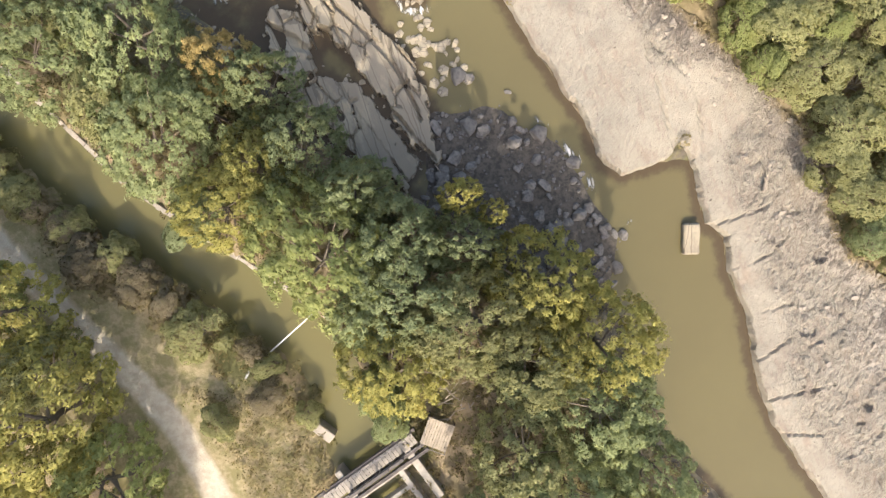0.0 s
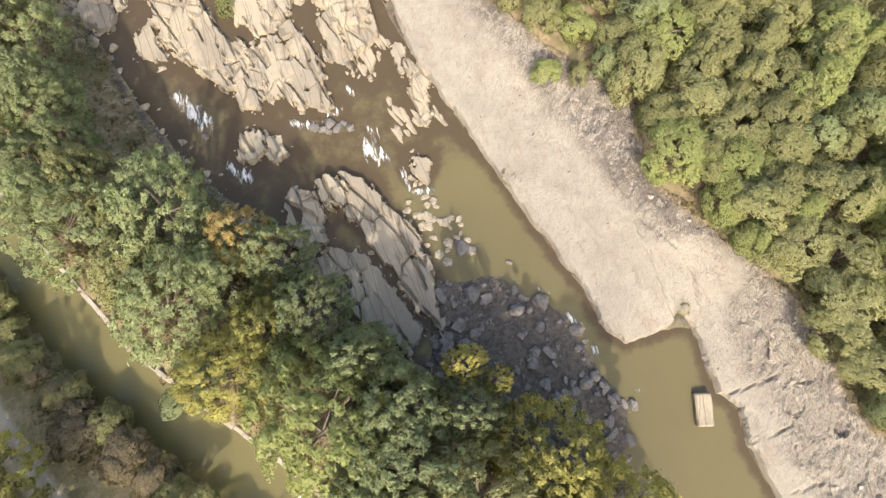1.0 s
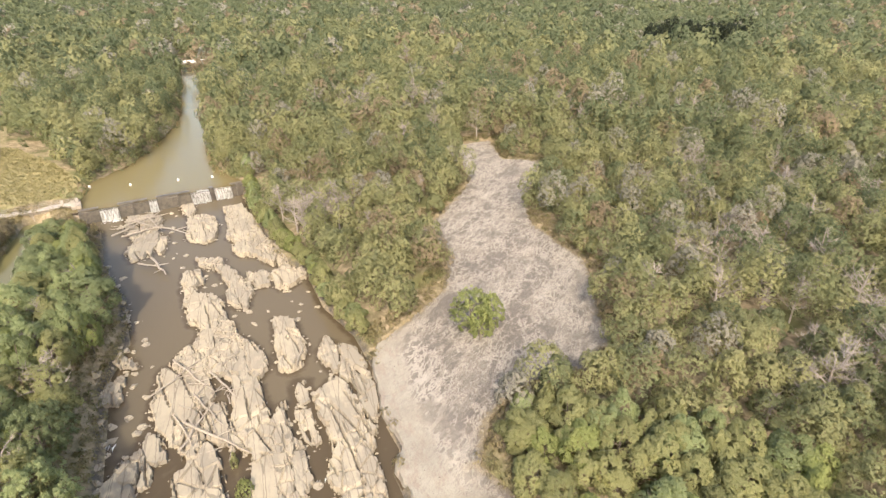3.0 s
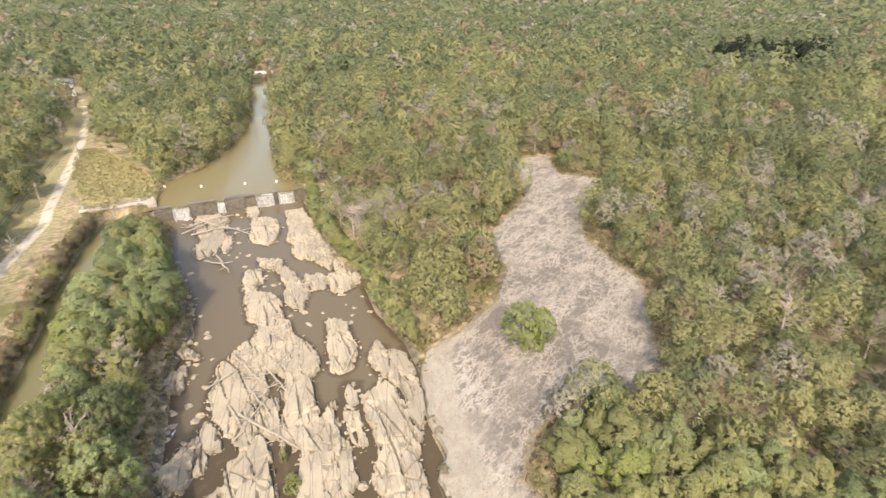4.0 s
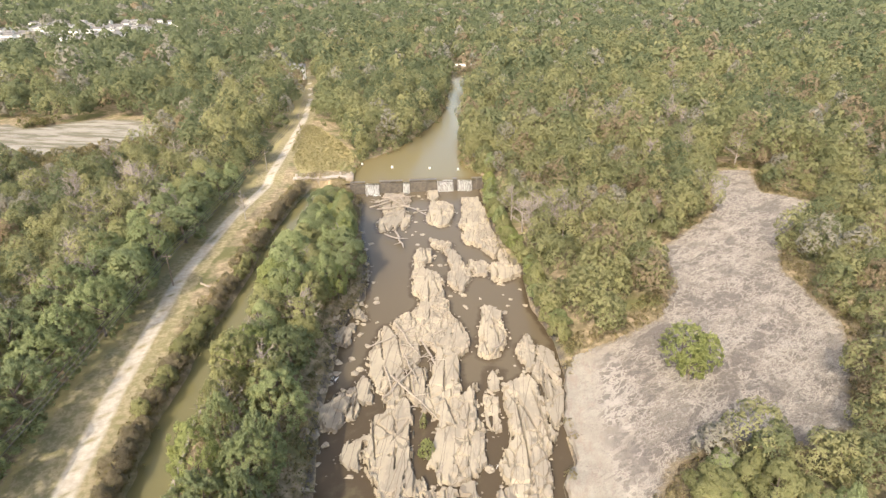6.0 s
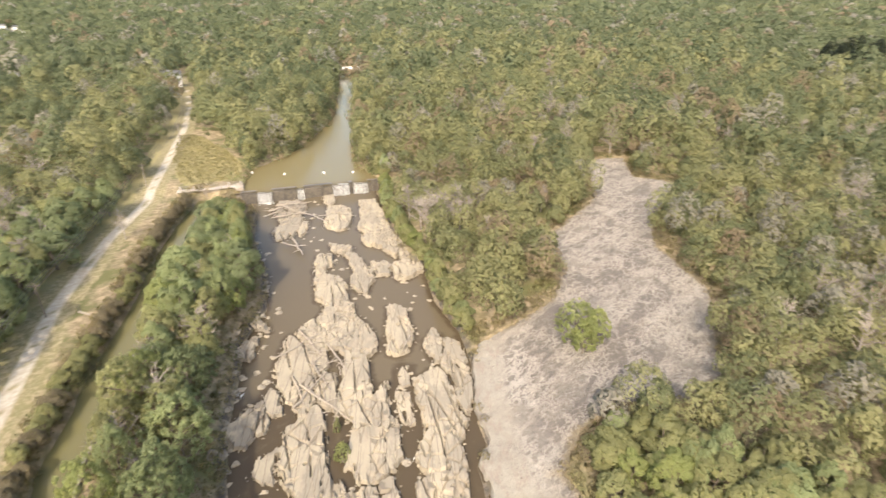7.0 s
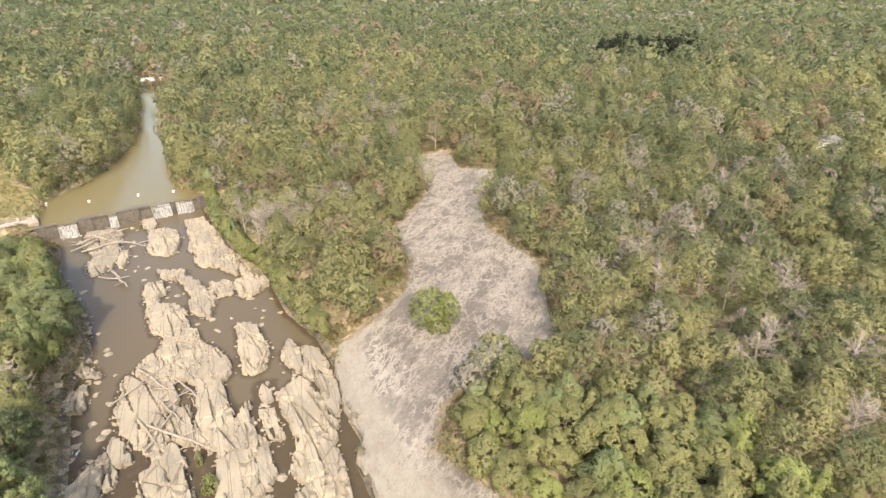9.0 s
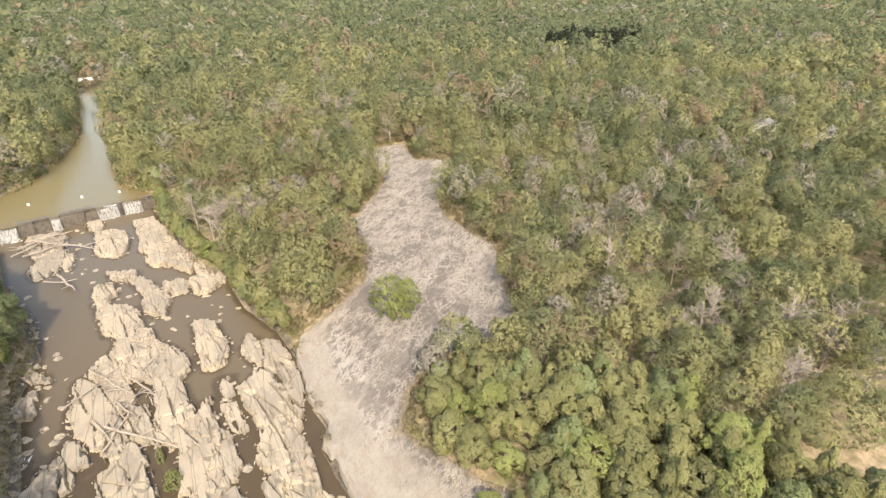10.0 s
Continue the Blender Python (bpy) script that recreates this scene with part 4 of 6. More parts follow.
# ---- canal gate, pipe and walls downstream ----
def canal_gate():
    top = thing("canal_gate", (-26, -20.0, 4.5), "old canal sluice with plank walkway, steel rails and concrete channel walls", "sluice", turn=8)
    for k in range(25):
        bm = bmesh.new()
        box(bm, 0.2 + k * 0.5, 0.66 + k * 0.5, 0.9, 2.2, 4.0, 4.08)
        part("plank", bm, GREY_PLANK, top)
    for y, z in ((0.3, 3.7), (-0.5, 3.7), (2.35, 3.75)):
        bm = bmesh.new()
        box(bm, -1, 13.2, y - 0.2, y + 0.2, z - 0.3, z + 0.15, 0.04)
        part("beam", bm, DARK_WOOD, top, "dark timber beam")
    bm = bmesh.new()
    for x in np.linspace(0.4, 12.6, 8):
        tube(bm, [(x, 2.25, 4.0), (x, 2.25, 5.1)], [0.035, 0.035], 5)
    for z in (4.6, 5.1):
        tube(bm, [(0.4, 2.25, z), (12.6, 2.25, z)], [0.03, 0.03], 5)
    part("railing", bm, STEEL, top)
    bm = bmesh.new()
    box(bm, 10.6, 11.5, -6, 3.4, 0, 3.7, 0.06)
    part("channel_wall", bm, CONCRETE, top, "pale concrete channel wall")
    bm = bmesh.new()
    box(bm, 2.6, 3.4, -6, 3.4, 0, 3.7, 0.06)
    part("channel_wall", bm, CONCRETE, top, "pale concrete channel wall")
    bm = bmesh.new()
    box(bm, 3.4, 10.6, -0.9, -0.5, 3.1, 3.75, 0.04)
    part("cross_wall", bm, CONCRETE, top, "broken concrete cap")
    bm = bmesh.new()
    box(bm, 3.4, 10.6, 0.1, 0.5, 0, 3.2)
    part("gate_board", bm, DARK_WOOD, top, "dark timber gate board")
    bm = bmesh.new()
    box(bm, 8.6, 9.3, -6, -0.9, 0, 3.55, 0.06)
    part("channel_wall", bm, CONCRETE, top, "pale concrete channel wall")
    bm = bmesh.new()
    box(bm, 2.0, 9.3, -3.2, -2.7, 2.2, 3.5, 0.05)
    part("cross_wall", bm, CONCRETE, top, "broken concrete cap")
    for x in (3.2, 6.8, 10.4):
        bm = bmesh.new()
        box(bm, x - 0.14, x + 0.14, 0.55, 0.83, 0, 5.2, 0.02)
        part("gate_post", bm, DARK_WOOD, top)
    bm = bmesh.new()
    box(bm, 3.0, 10.6, 0.5, 0.88, 5.2, 5.45, 0.03)
    part("head_beam", bm, DARK_WOOD, top)
    for x in (5.0, 8.6):
        bm = bmesh.new()
        tube(bm, [(x, 0.69, 3.0), (x, 0.69, 6.0)], [0.05, 0.05], 6)
        part("lifting_rod", bm, STEEL, top)
    bm = bmesh.new()
    for x in np.linspace(0.4, 12.6, 8):
        tube(bm, [(x, 0.85, 4.0), (x, 0.85, 5.0)], [0.03, 0.03], 5)
    tube(bm, [(0.4, 0.85, 5.0), (12.6, 0.85, 5.0)], [0.03, 0.03], 5)
    part("railing", bm, STEEL, top)


def platform():
    top = thing("wooden_platform", (-11.2, -17.6, 7.5), "square plank platform with leaning rails at the sluice", "platform", turn=42)
    for k in range(10):
        bm = bmesh.new()
        box(bm, -1.6, 1.6, -1.6 + k * 0.32, -1.32 + k * 0.32, 0.9, 0.98)
        part("plank", bm, PLANK, top)
    for x in (-1.5, 1.5):
        for y in (-1.5, 1.5):
            bm = bmesh.new()
            box(bm, x - 0.1, x + 0.1, y - 0.1, y + 0.1, -3.2, 0.9)
            part("post", bm, DARK_WOOD, top)
    bm = bmesh.new()
    for x, y in ((-1.55, -1.5), (-1.55, 0), (-1.55, 1.5), (0, 1.55), (1.5, 1.55)):
        tube(bm, [(x, y, 0.9), (x, y, 1.95)], [0.04, 0.04], 5)
    tube(bm, [(-1.55, -1.5, 1.95), (-1.55, 1.55, 1.95), (1.5, 1.55, 1.95)], [0.04, 0.04, 0.04], 5)
    part("railing", bm, STEEL, top)


canal_gate()
platform()

abutment = thing("sluice_abutment", (-23.0, -11.5, 5.0), "white-edged concrete block at the canal bank", "wall", turn=25)
bm = bmesh.new()
box(bm, -0.6, 0.6, -1.4, 1.4, -0.5, 2.6, 0.08)
part("block", bm, CONCRETE, abutment)

pipe = thing("overflow_pipe", (-17.8, 1.1, 6.6), "white pipe laid across the canal with a hooked end", "pipe")
bm = bmesh.new()
tube(bm, [(0.6, 0.2, 0.0), (-0.2, 0, 0.9), (-8, -2.0, 1.0), (-9.2, -2.3, 1.0)], [0.08, 0.08, 0.08, 0.08], 10)
part("run", bm, WHITE, pipe)
bm = bmesh.new()
tube(bm, [(-9.2, -2.3, 1.0), (-10.0, -2.9, 1.05), (-10.7, -3.0, 1.05), (-11.0, -2.5, 1.0), (-10.9, -2.0, 0.8)], [0.12, 0.16, 0.16, 0.16, 0.14], 10)
part("hook", bm, WHITE, pipe, "white curved pipe end")

CANAL_WALL = [(-16.0, -0.7), (-19.6, 6.3), (-23.7, 13.4), (-29.3, 23.4), (-33.3, 35.7), (-36.2, 44), (-38.6, 54), (-41.2, 69), (-41.9, 95), (-42.1, 118), (-43.2, 140)]
for (ax, ay), (bx, by) in zip(CANAL_WALL[:-1], CANAL_WALL[1:]):
    run, turn = math.hypot(bx - ax, by - ay), math.degrees(math.atan2(by - ay, bx - ax))
    wall = thing("canal_wall", (ax, ay, 4.6), "low pale stone wall edging the mill canal", "wall", "canal walls", turn=turn)
    bm = bmesh.new()
    rng = random.Random(int(ax * 7))
    x = 0.0
    while x < run:
        w = rng.uniform(0.9, 1.9)
        box(bm, x, min(x + w, run) - 0.03, -0.25 + rng.uniform(-0.06, 0.06), 0.28 + rng.uniform(-0.08, 0.08), 0, 1.95 + rng.uniform(-0.15, 0.1), 0.05)
        x += w
    part("coping", bm, CONCRETE, wall)

ruin = thing("broken_wall", (-57.6, 112.6, 6.6), "grey broken concrete wall beside the canal track", "wall", turn=-33)
bm = bmesh.new()
box(bm, 0, 6.5, -0.25, 0.25, -0.8, 1.6, 0.1)
box(bm, 5.2, 7.8, -0.3, 0.3, -1.2, 0.9, 0.12)
part("slab", bm, STONE, ruin)
bm = bmesh.new()
for x in (0.1, 0.9):
    tube(bm, [(x, 0, 1.5), (x - 0.1, 0, 3.4)], [0.07, 0.05], 6)
part("post", bm, DARK_WOOD, ruin)


# ---- power line along the track ----
POLES = [(-63.5, 111.5), (-66.5, 197), (-70, 263.7), (-80, 340)]
for px, py in POLES:
    pole = thing("utility_pole", (px, py, level(px, py)), "grey wooden utility pole with a crossarm beside the track", "utility pole", "power line poles")
    bm = bmesh.new()
    tube(bm, [(0, 0, -0.5), (0, 0, 4), (0, 0, 8.2)], [0.17, 0.15, 0.12], 8)
    part("mast", bm, BARK if py < 150 else DEAD, pole)
    bm = bmesh.new()
    box(bm, -1.2, 1.2, -0.07, 0.07, 7.5, 7.68)
    part("crossarm", bm, BARK, pole)
    for ix in (-1.05, 0, 1.05):
        bm = bmesh.new()
        tube(bm, [(ix, 0, 7.66), (ix, 0, 7.8), (ix, 0, 7.92)], [0.05, 0.08, 0.04], 6)
        part("insulator", bm, STEEL, pole)
LINE = [(-54, -30, 15.5)] + [(px, py, level(px, py) + 7.9) for px, py in POLES]
for (ax, ay, az), (bx, by, bz) in zip(LINE[:-1], LINE[1:]):
    cable = thing("power_cables", (ax, ay, az), "three thin dark power cables sagging between poles", "cable", "power cables")
    for off in (-1.05, 0.0, 1.05):
        bm = bmesh.new()
        pts = [(off + (bx - ax) * t, (by - ay) * t, (bz - az) * t - 1.6 * 4 * t * (1 - t) * 0.6) for t in np.linspace(0, 1, 12)]
        tube(bm, pts, [0.05] * 12, 4)
        part("wire", bm, DARK_WOOD, cable)


# ---- loose rocks ----
def boulder_bm(rng, size, points=18, worn=True):
    bm = bmesh.new()
    sx, sy, sz = size * rng.uniform(0.7, 1.2), size * rng.uniform(0.6, 1.0), size * rng.uniform(0.4, 0.7)
    for _ in range(points):
        d = Vector((rng.gauss(0, 1), rng.gauss(0, 1), rng.gauss(0, 1))).normalized()
        bm.verts.new((d.x * sx, d.y * sy, d.z * sz))
    got = bmesh.ops.convex_hull(bm, input=bm.verts[:])
    loose = [v for v in bm.verts if not v.link_faces]
    bmesh.ops.delete(bm, geom=loose, context="VERTS")
    if worn:
        bmesh.ops.bevel(bm, geom=bm.edges[:], offset=size * 0.03, segments=1, affect="EDGES")
    return bm


rock_rng = random.Random(11)
SHAPES = []
for k in range(8):
    bm = boulder_bm(rock_rng, 1.0)
    me = bpy.data.meshes.new("boulder")
    bm.to_mesh(me)
    bm.free()
    me.materials.append(BOULDER if k < 5 else ROCK)
    SHAPES.append(me)


CHIPS = []
for k in range(8):
    bm = boulder_bm(rock_rng, 1.0, 13, False)
    me = bpy.data.meshes.new("chip")
    bm.to_mesh(me)
    bm.free()
    CHIPS.append(me)


def lay(shape, x, y, z, size, label, group):
    ob = new("boulder", SHAPES[shape])
    ob.matrix_world = pose(x, y, z, 0, 0, rock_rng.uniform(0, 360)) @ Matrix.Diagonal((size, size, size * 0.8, 1))
    return tagged(ob, label, "boulder", group)


def bed(x, y):
    return max(level(x, y), float(river_level(y)) - 0.35)


count = 0
while count < 140:
    x, y = rock_rng.uniform(-3, 21), rock_rng.uniform(-16, 18)
    if inside(np.array(x), np.array(y), BEACH) < -0.6:
        continue
    size = rock_rng.choice((0.35, 0.45, 0.55, 0.7, 0.9, 1.2)) * rock_rng.uniform(0.8, 1.1)
    lay(rock_rng.randrange(5), x, y, bed(x, y) + size * 0.2, size, "angular grey boulder in the jumbled shoreline field", "shoreline boulders")
    count += 1
for x, y, s in ((14.6, -3.9, 1.1), (20.3, -8.6, 0.9), (19.5, -8.0, 0.7), (10.9, 19, 1.3), (12, 18.2, 0.9), (13.4, -14.5, 1.0), (14.3, -17, 0.8), (14.5, -21, 0.6), (15.6, 14.3, 0.5)):
    lay(rock_rng.randrange(5), x, y, float(river_level(y)) + 0.1, s, "grey boulder at the water's edge", "shoreline boulders")
count = 0
while count < 46:
    x, y = rock_rng.uniform(5.5, 12.5), rock_rng.uniform(17.5, 31)
    if abs(x - (9.6 - 0.05 * (y - 24))) > 2.2 + rock_rng.uniform(0, 1):
        continue
    size = rock_rng.uniform(0.3, 0.85)
    lay(5 + rock_rng.randrange(3), x, y, float(river_level(y)) + 0.05, size, "flat tan rock lying in the shallow gravel bar", "gravel bar rocks")
    count += 1
for x, y, s in ((0.6, 44, 0.9), (1.6, 43.2, 0.8), (2.8, 43.5, 1.0), (3.6, 42.3, 0.9), (4.6, 42.6, 0.6), (5.2, 41.6, 0.8), (2.2, 42.4, 0.6), (-13.5, 49.5, 0.6)):
    lay(rock_rng.randrange(5), x, y, float(river_level(y)) + 0.15, s, "dark wet rock in the rapid", "rapid rocks")
SPLINTERS = 34
for k in range(SPLINTERS):
    x, y = rock_rng.uniform(10.5, 17.5), rock_rng.uniform(37, 53)
    if x < 12 and y > 50:
        continue
    ob = lay(5 + rock_rng.randrange(3), x, y, float(river_level(y)) - 0.1, 1, "narrow tan rock splinter standing in shallow water", "rock splinters")
    ob.matrix_world = pose(x, y, float(river_level(y)) - 0.02, 0, 0, rock_rng.uniform(-8, 14)) @ Matrix.Diagonal((rock_rng.uniform(0.25, 0.55), rock_rng.uniform(0.9, 2.2), rock_rng.uniform(0.4, 0.7), 1))
SPOTS = [(-13, -6, 163, 186), (-24, -12, 158, 184), (-5, 1, 122, 143), (5, 11, 95, 116), (-2, 5, 88, 118), (14, 20, 108, 124), (-20, -13, 95, 118), (-12, -3, 120, 165), (-22, -15, 62, 100), (4, 9, 60, 86), (8, 19, 84, 100)]
for x0, x1, y0, y1 in SPOTS:
    for _ in range(8):
        x, y = rock_rng.uniform(x0, x1), rock_rng.uniform(y0, y1)
        if inside(np.array(x), np.array(y), RIVER) < 0.8:
            continue
        lay(5 + rock_rng.randrange(3), x, y, float(river_level(y)) + 0.02, rock_rng.uniform(0.35, 1.0), "low cream rock breaking the water", "midstream rocks")

# small broken stone between the boulders
stones = []
for k in range(600):
    x, y = rock_rng.uniform(-3, 21), rock_rng.uniform(-16, 18)
    if inside(np.array(x), np.array(y), BEACH) > -0.3:
        stones.append((x, y, bed(x, y), rock_rng.uniform(0.12, 0.4)))
corners, faces = [], []
for k, (x, y, z, size) in enumerate(stones):
    me = CHIPS[k % 8]
    m = pose(x, y, z + 0.05, rock_rng.uniform(-25, 25), rock_rng.uniform(-25, 25), rock_rng.uniform(0, 360)) @ Matrix.Scale(size, 4)
    n0 = len(corners)
    corners += [tuple(m @ v.co) for v in me.vertices]
    faces += [tuple(n0 + i for i in f.vertices) for f in me.polygons]


def scatter(name, spots, shapes, material, label):
    """Loose stones, too many to count, as one mesh: place, size and flatness of each."""
    corners, faces = [], []
    for x, y, z, size, thin in spots:
        me = CHIPS[rock_rng.choice(shapes)]
        m = pose(x, y, z, rock_rng.uniform(-15, 15), rock_rng.uniform(-15, 15), rock_rng.uniform(0, 360)) @ Matrix.Diagonal((size, size * rock_rng.uniform(0.7, 1.5), size * thin, 1))
        n0 = len(corners)
        corners += [tuple(m @ v.co) for v in me.vertices]
        faces += [tuple(n0 + i for i in f.vertices) for f in me.polygons]
    me = bpy.data.meshes.new(name)
    me.from_pydata(corners, [], faces)
    me.materials.append(material)
    return tagged(new(name, me), label, "rock", kind="stuff")


chips = []
for outline, h in SLABS:
    pts = [Vector(p) for p in outline]
    mid = sum(pts, Vector((0, 0))) / len(pts)
    for a, b in zip(pts, pts[1:] + pts[:1]):
        for _ in range(int((b - a).length * 0.55) + 1):
            p = a.lerp(b, rock_rng.random())
            p = p + (p - mid).normalized() * rock_rng.uniform(0.1, 1.3)
            chips.append((p.x, p.y, float(river_level(p.y)) + 0.02, rock_rng.choice((0.2, 0.25, 0.3, 0.4, 0.6)), 0.5))
scatter("rock_chips", chips, (5, 6, 7), ROCK, "broken cream rock lying round the river slabs")

SHORE = [(-12.5, 33), (-17.5, 46), (-20.5, 58), (-23, 75), (-23, 88), (-23.5, 103), (-20, 115), (-21.5, 133), (-27, 155)]
shore = []
for k in range(170):
    y = rock_rng.uniform(33, 155)
    x = float(np.interp(y, [p[1] for p in SHORE], [p[0] for p in SHORE])) + rock_rng.gauss(1.0, 1.3)
    size = rock_rng.choice((0.3, 0.4, 0.6, 0.8, 1.2)) * rock_rng.uniform(0.8, 1.2)
    shore.append((x, y, bed(x, y) + size * 0.1, size, 0.7))
scatter("shore_rocks", shore, (0, 1, 2, 3, 4), ROCK, "weathered rocks lying along the shaded wooded shore")

blocks = []
for k in range(260):
    y = rock_rng.uniform(-38, 38)
    lo, hi = np.interp(y, (-40, -20, -5, 5, 15, 25, 38), (31, 33, 36, 36, 34, 33.5, 32)), np.interp(y, (-40, -20, -5, 5, 15, 25, 38), (48, 44, 44, 41.5, 38.5, 39, 35.5))
    x = lo + (hi - lo) * rock_rng.random()
    if rock_in(np.array(x), np.array(y)) > 0.2:
        size = rock_rng.choice((0.15, 0.2, 0.25, 0.3, 0.45))
        blocks.append((x, y, float(bank_height(np.array([[x]]), np.array([[y]]))[0, 0]) + 0.05, size, 0.6))
scatter("bank_rubble", blocks, (0, 1, 2, 5, 6), LEDGE, "broken angular ledge rock along the top of the bank")

me = bpy.data.meshes.new("broken_stone")
me.from_pydata(corners, [], faces)
me.materials.append(BOULDER)
tagged(new("broken_stone", me), "broken grey stone littering the shore", "gravel", kind="stuff")

block = new("stone_block", bpy.data.meshes.new("stone_block"))
bm = bmesh.new()
box(bm, -1.0, 1.0, -2.0, 2.0, -1, 0.9, 0.2)
bmesh.ops.subdivide_edges(bm, edges=bm.edges[:], cuts=3, use_grid_fill=True)
for v in bm.verts:
    v.co += noise.noise_vector(v.co * 0.9) * 0.16
bm.to_mesh(block.data)
bm.free()
block.data.materials.append(ROCK)
block.matrix_world = pose(27.6, -13.0, 0, 0, 0, -27)
tagged(block, "pale rectangular granite block fallen into the water", "rock")


# ---- white water ----
def rapid(x, y, lx, ly, turn, seed, label):
    c, s = math.cos(radians(turn)), math.sin(radians(turn))
    lx, ly = lx * 1.25, ly * 1.25

    def body(X, Y):
        u, v = (c * (X - x) + s * (Y - y)) / lx, (-s * (X - x) + c * (Y - y)) / ly
        return 1 - np.hypot(u, v) + (fbm(X, Y, 1.8, 4, seed) - 0.5) * 1.2

    r = max(lx, ly) * 1.7
    o = (x, y, float(river_level(y)))
    me = grid_mesh("white_water", np.arange(x - r, x + r, 0.16), np.arange(y - r, y + r, 0.16),
                   lambda X, Y: ripples(X, Y) + 0.03 + np.clip(body(X, Y), -0.2, 0.7) * 0.2 + (fbm(X, Y, 0.5, 3, seed) - 0.5) * 0.14, lambda X, Y: body(X, Y) + 0.6, FOAM, {"body": body}, origin=o)
    ob = new("white_water", me)
    ob.location = o
    tagged(ob, label, "rapids", "river rapids", "stuff")


for k, (x, y, lx, ly, turn) in enumerate(((-13.2, 52.8, 1.3, 3.0, 18), (-11.5, 42.6, 0.9, 2.0, 22), (-14.5, 56.5, 0.9, 1.2, 0), (-0.8, 45.2, 2.0, 0.8, -28), (3.6, 44.8, 1.6, 0.7, 20), (6.6, 36.6, 1.3, 2.4, 10),
                                          (7.6, 40, 0.6, 1.6, 0), (8.8, 31.5, 0.5, 2.4, -10), (9.8, 28.6, 1.4, 0.5, -20), (17.6, 9.0, 0.4, 1.0, 25), (19.3, 3.6, 0.45, 1.5, 10), (19.8, -1.0, 0.5, 1.0, -20),
                                          (22, -7.5, 0.7, 0.3, 30), (7.8, 46.5, 0.4, 1.4, 12), (7.5, 64.6, 0.8, 0.5, 0), (-22, 86, 0.9, 1.4, 0), (-26.0, 185.2, 2.8, 1.3, 7), (-13.8, 187.0, 1.2, 0.5, 7), (0.5, 188.8, 2.8, 0.5, 7), (7.8, 189.7, 2.6, 0.5, 7))):
    rapid(x, y, lx, ly, turn, 200 + k, "white churned water breaking over rocks")


# ---- driftwood ----
def log(a, b, r, label, group, fork=True, seed=0):
    rng = random.Random(seed)
    a, b = Vector(a), Vector(b)
    d = b - a
    side = Vector((-d.y, d.x, 0)).normalized()
    pts = [d * t + side * rng.uniform(-0.025, 0.025) * d.length * (0 < t < 1) + Vector((0, 0, rng.uniform(0, 0.15))) for t in (0, 0.2, 0.4, 0.6, 0.8, 1)]
    ob = thing("driftwood_log", a, label, "log", group)
    bm = bmesh.new()
    r = r * 0.8
    tube(bm, pts, [r, r, r * 0.9, r * 0.8, r * 0.65, r * 0.4], 7)
    part("stem", bm, DEAD, ob)
    if fork:
        for t in (0.45, 0.7):
            bm = bmesh.new()
            p, w = d * t, side * rng.choice((-1, 1)) * d.length * 0.2 + d * 0.15 + Vector((0, 0, 0.5))
            tube(bm, [p, p + w * 0.5, p + w], [r * 0.5, r * 0.4, r * 0.2], 5)
            part("branch", bm, DEAD, ob)


LOGS = [((-10.4, 85.2), (-0.6, 73.0), 0.28), ((-5.2, 97), (-1.2, 87.4), 0.25), ((-11.5, 79), (-5.5, 88), 0.25), ((-11.4, 104), (-5.1, 91.5), 0.22), ((-16, 94.4), (-5.5, 102.5), 0.2),
        ((-14.9, 152), (-11.7, 141), 0.4), ((-22.4, 169.3), (-11.5, 173), 0.35), ((-23.7, 175.6), (-13, 183), 0.35), ((-19.2, 179.5), (-4.5, 163), 0.35), ((-25, 171), (-15, 180), 0.3),
        ((-22, 180), (-10, 181.5), 0.3), ((12.4, 97), (10, 91.5), 0.2), ((-18, 150), (-13, 146), 0.3), ((-1.3, 62.2), (2.5, 69.2), 0.16), ((-8.5, 92), (-4.6, 82), 0.2), ((-12, 88), (-9.5, 79), 0.2), ((-16, 183), (-12, 170), 0.28), ((37.6, -11.6), (39.4, -9.4), 0.28), ((3.2, 10.5), (4.0, 4.0), 0.12)]
for k, (a, b, r) in enumerate(LOGS):
    za, zb = (float(river_level(p[1])) + 1.15 for p in (a, b))
    if a[0] > 20:
        za = zb = float(bank_height(np.array([[a[0]]]), np.array([[a[1]]]))[0, 0]) + 0.2
    log((*a, za - (0.5 if r < 0.2 else 0)), (*b, zb - (0.5 if r < 0.2 else 0)), r, "bleached driftwood log stranded on the river rocks", "driftwood", r > 0.18, k)
for k in range(30):
    rng = random.Random(500 + k)
    x, y = (rng.gauss(-18, 3.0), rng.gauss(175, 4.5)) if k < 16 else (rng.gauss(-8, 3.0), rng.gauss(91, 6))
    t, n = rng.uniform(0, math.pi), rng.uniform(2.0, 5.5)
    z = float(river_level(y)) + 1.0
    log((x, y, z), (x + n * math.cos(t), y + n * math.sin(t), z + rng.uniform(0, 0.3)), rng.uniform(0.08, 0.16), "thin bleached branch in the driftwood jam", "driftwood", k % 2 == 0, 40 + k)
for k in range(26):
    rng = random.Random(400 + k)
    x, y = rng.gauss(-7.6, 1.7), rng.gauss(-15.0, 1.7)
    t = rng.uniform(0, math.pi)
    n = rng.uniform(1.0, 2.4)
    log((x, y, 6.9 + 0.04 * k), (x + n * math.cos(t), y + n * math.sin(t), 7.0 + 0.05 * k), rng.uniform(0.05, 0.13), "broken branch on the flood debris heap by the sluice", "flood debris", False, k)


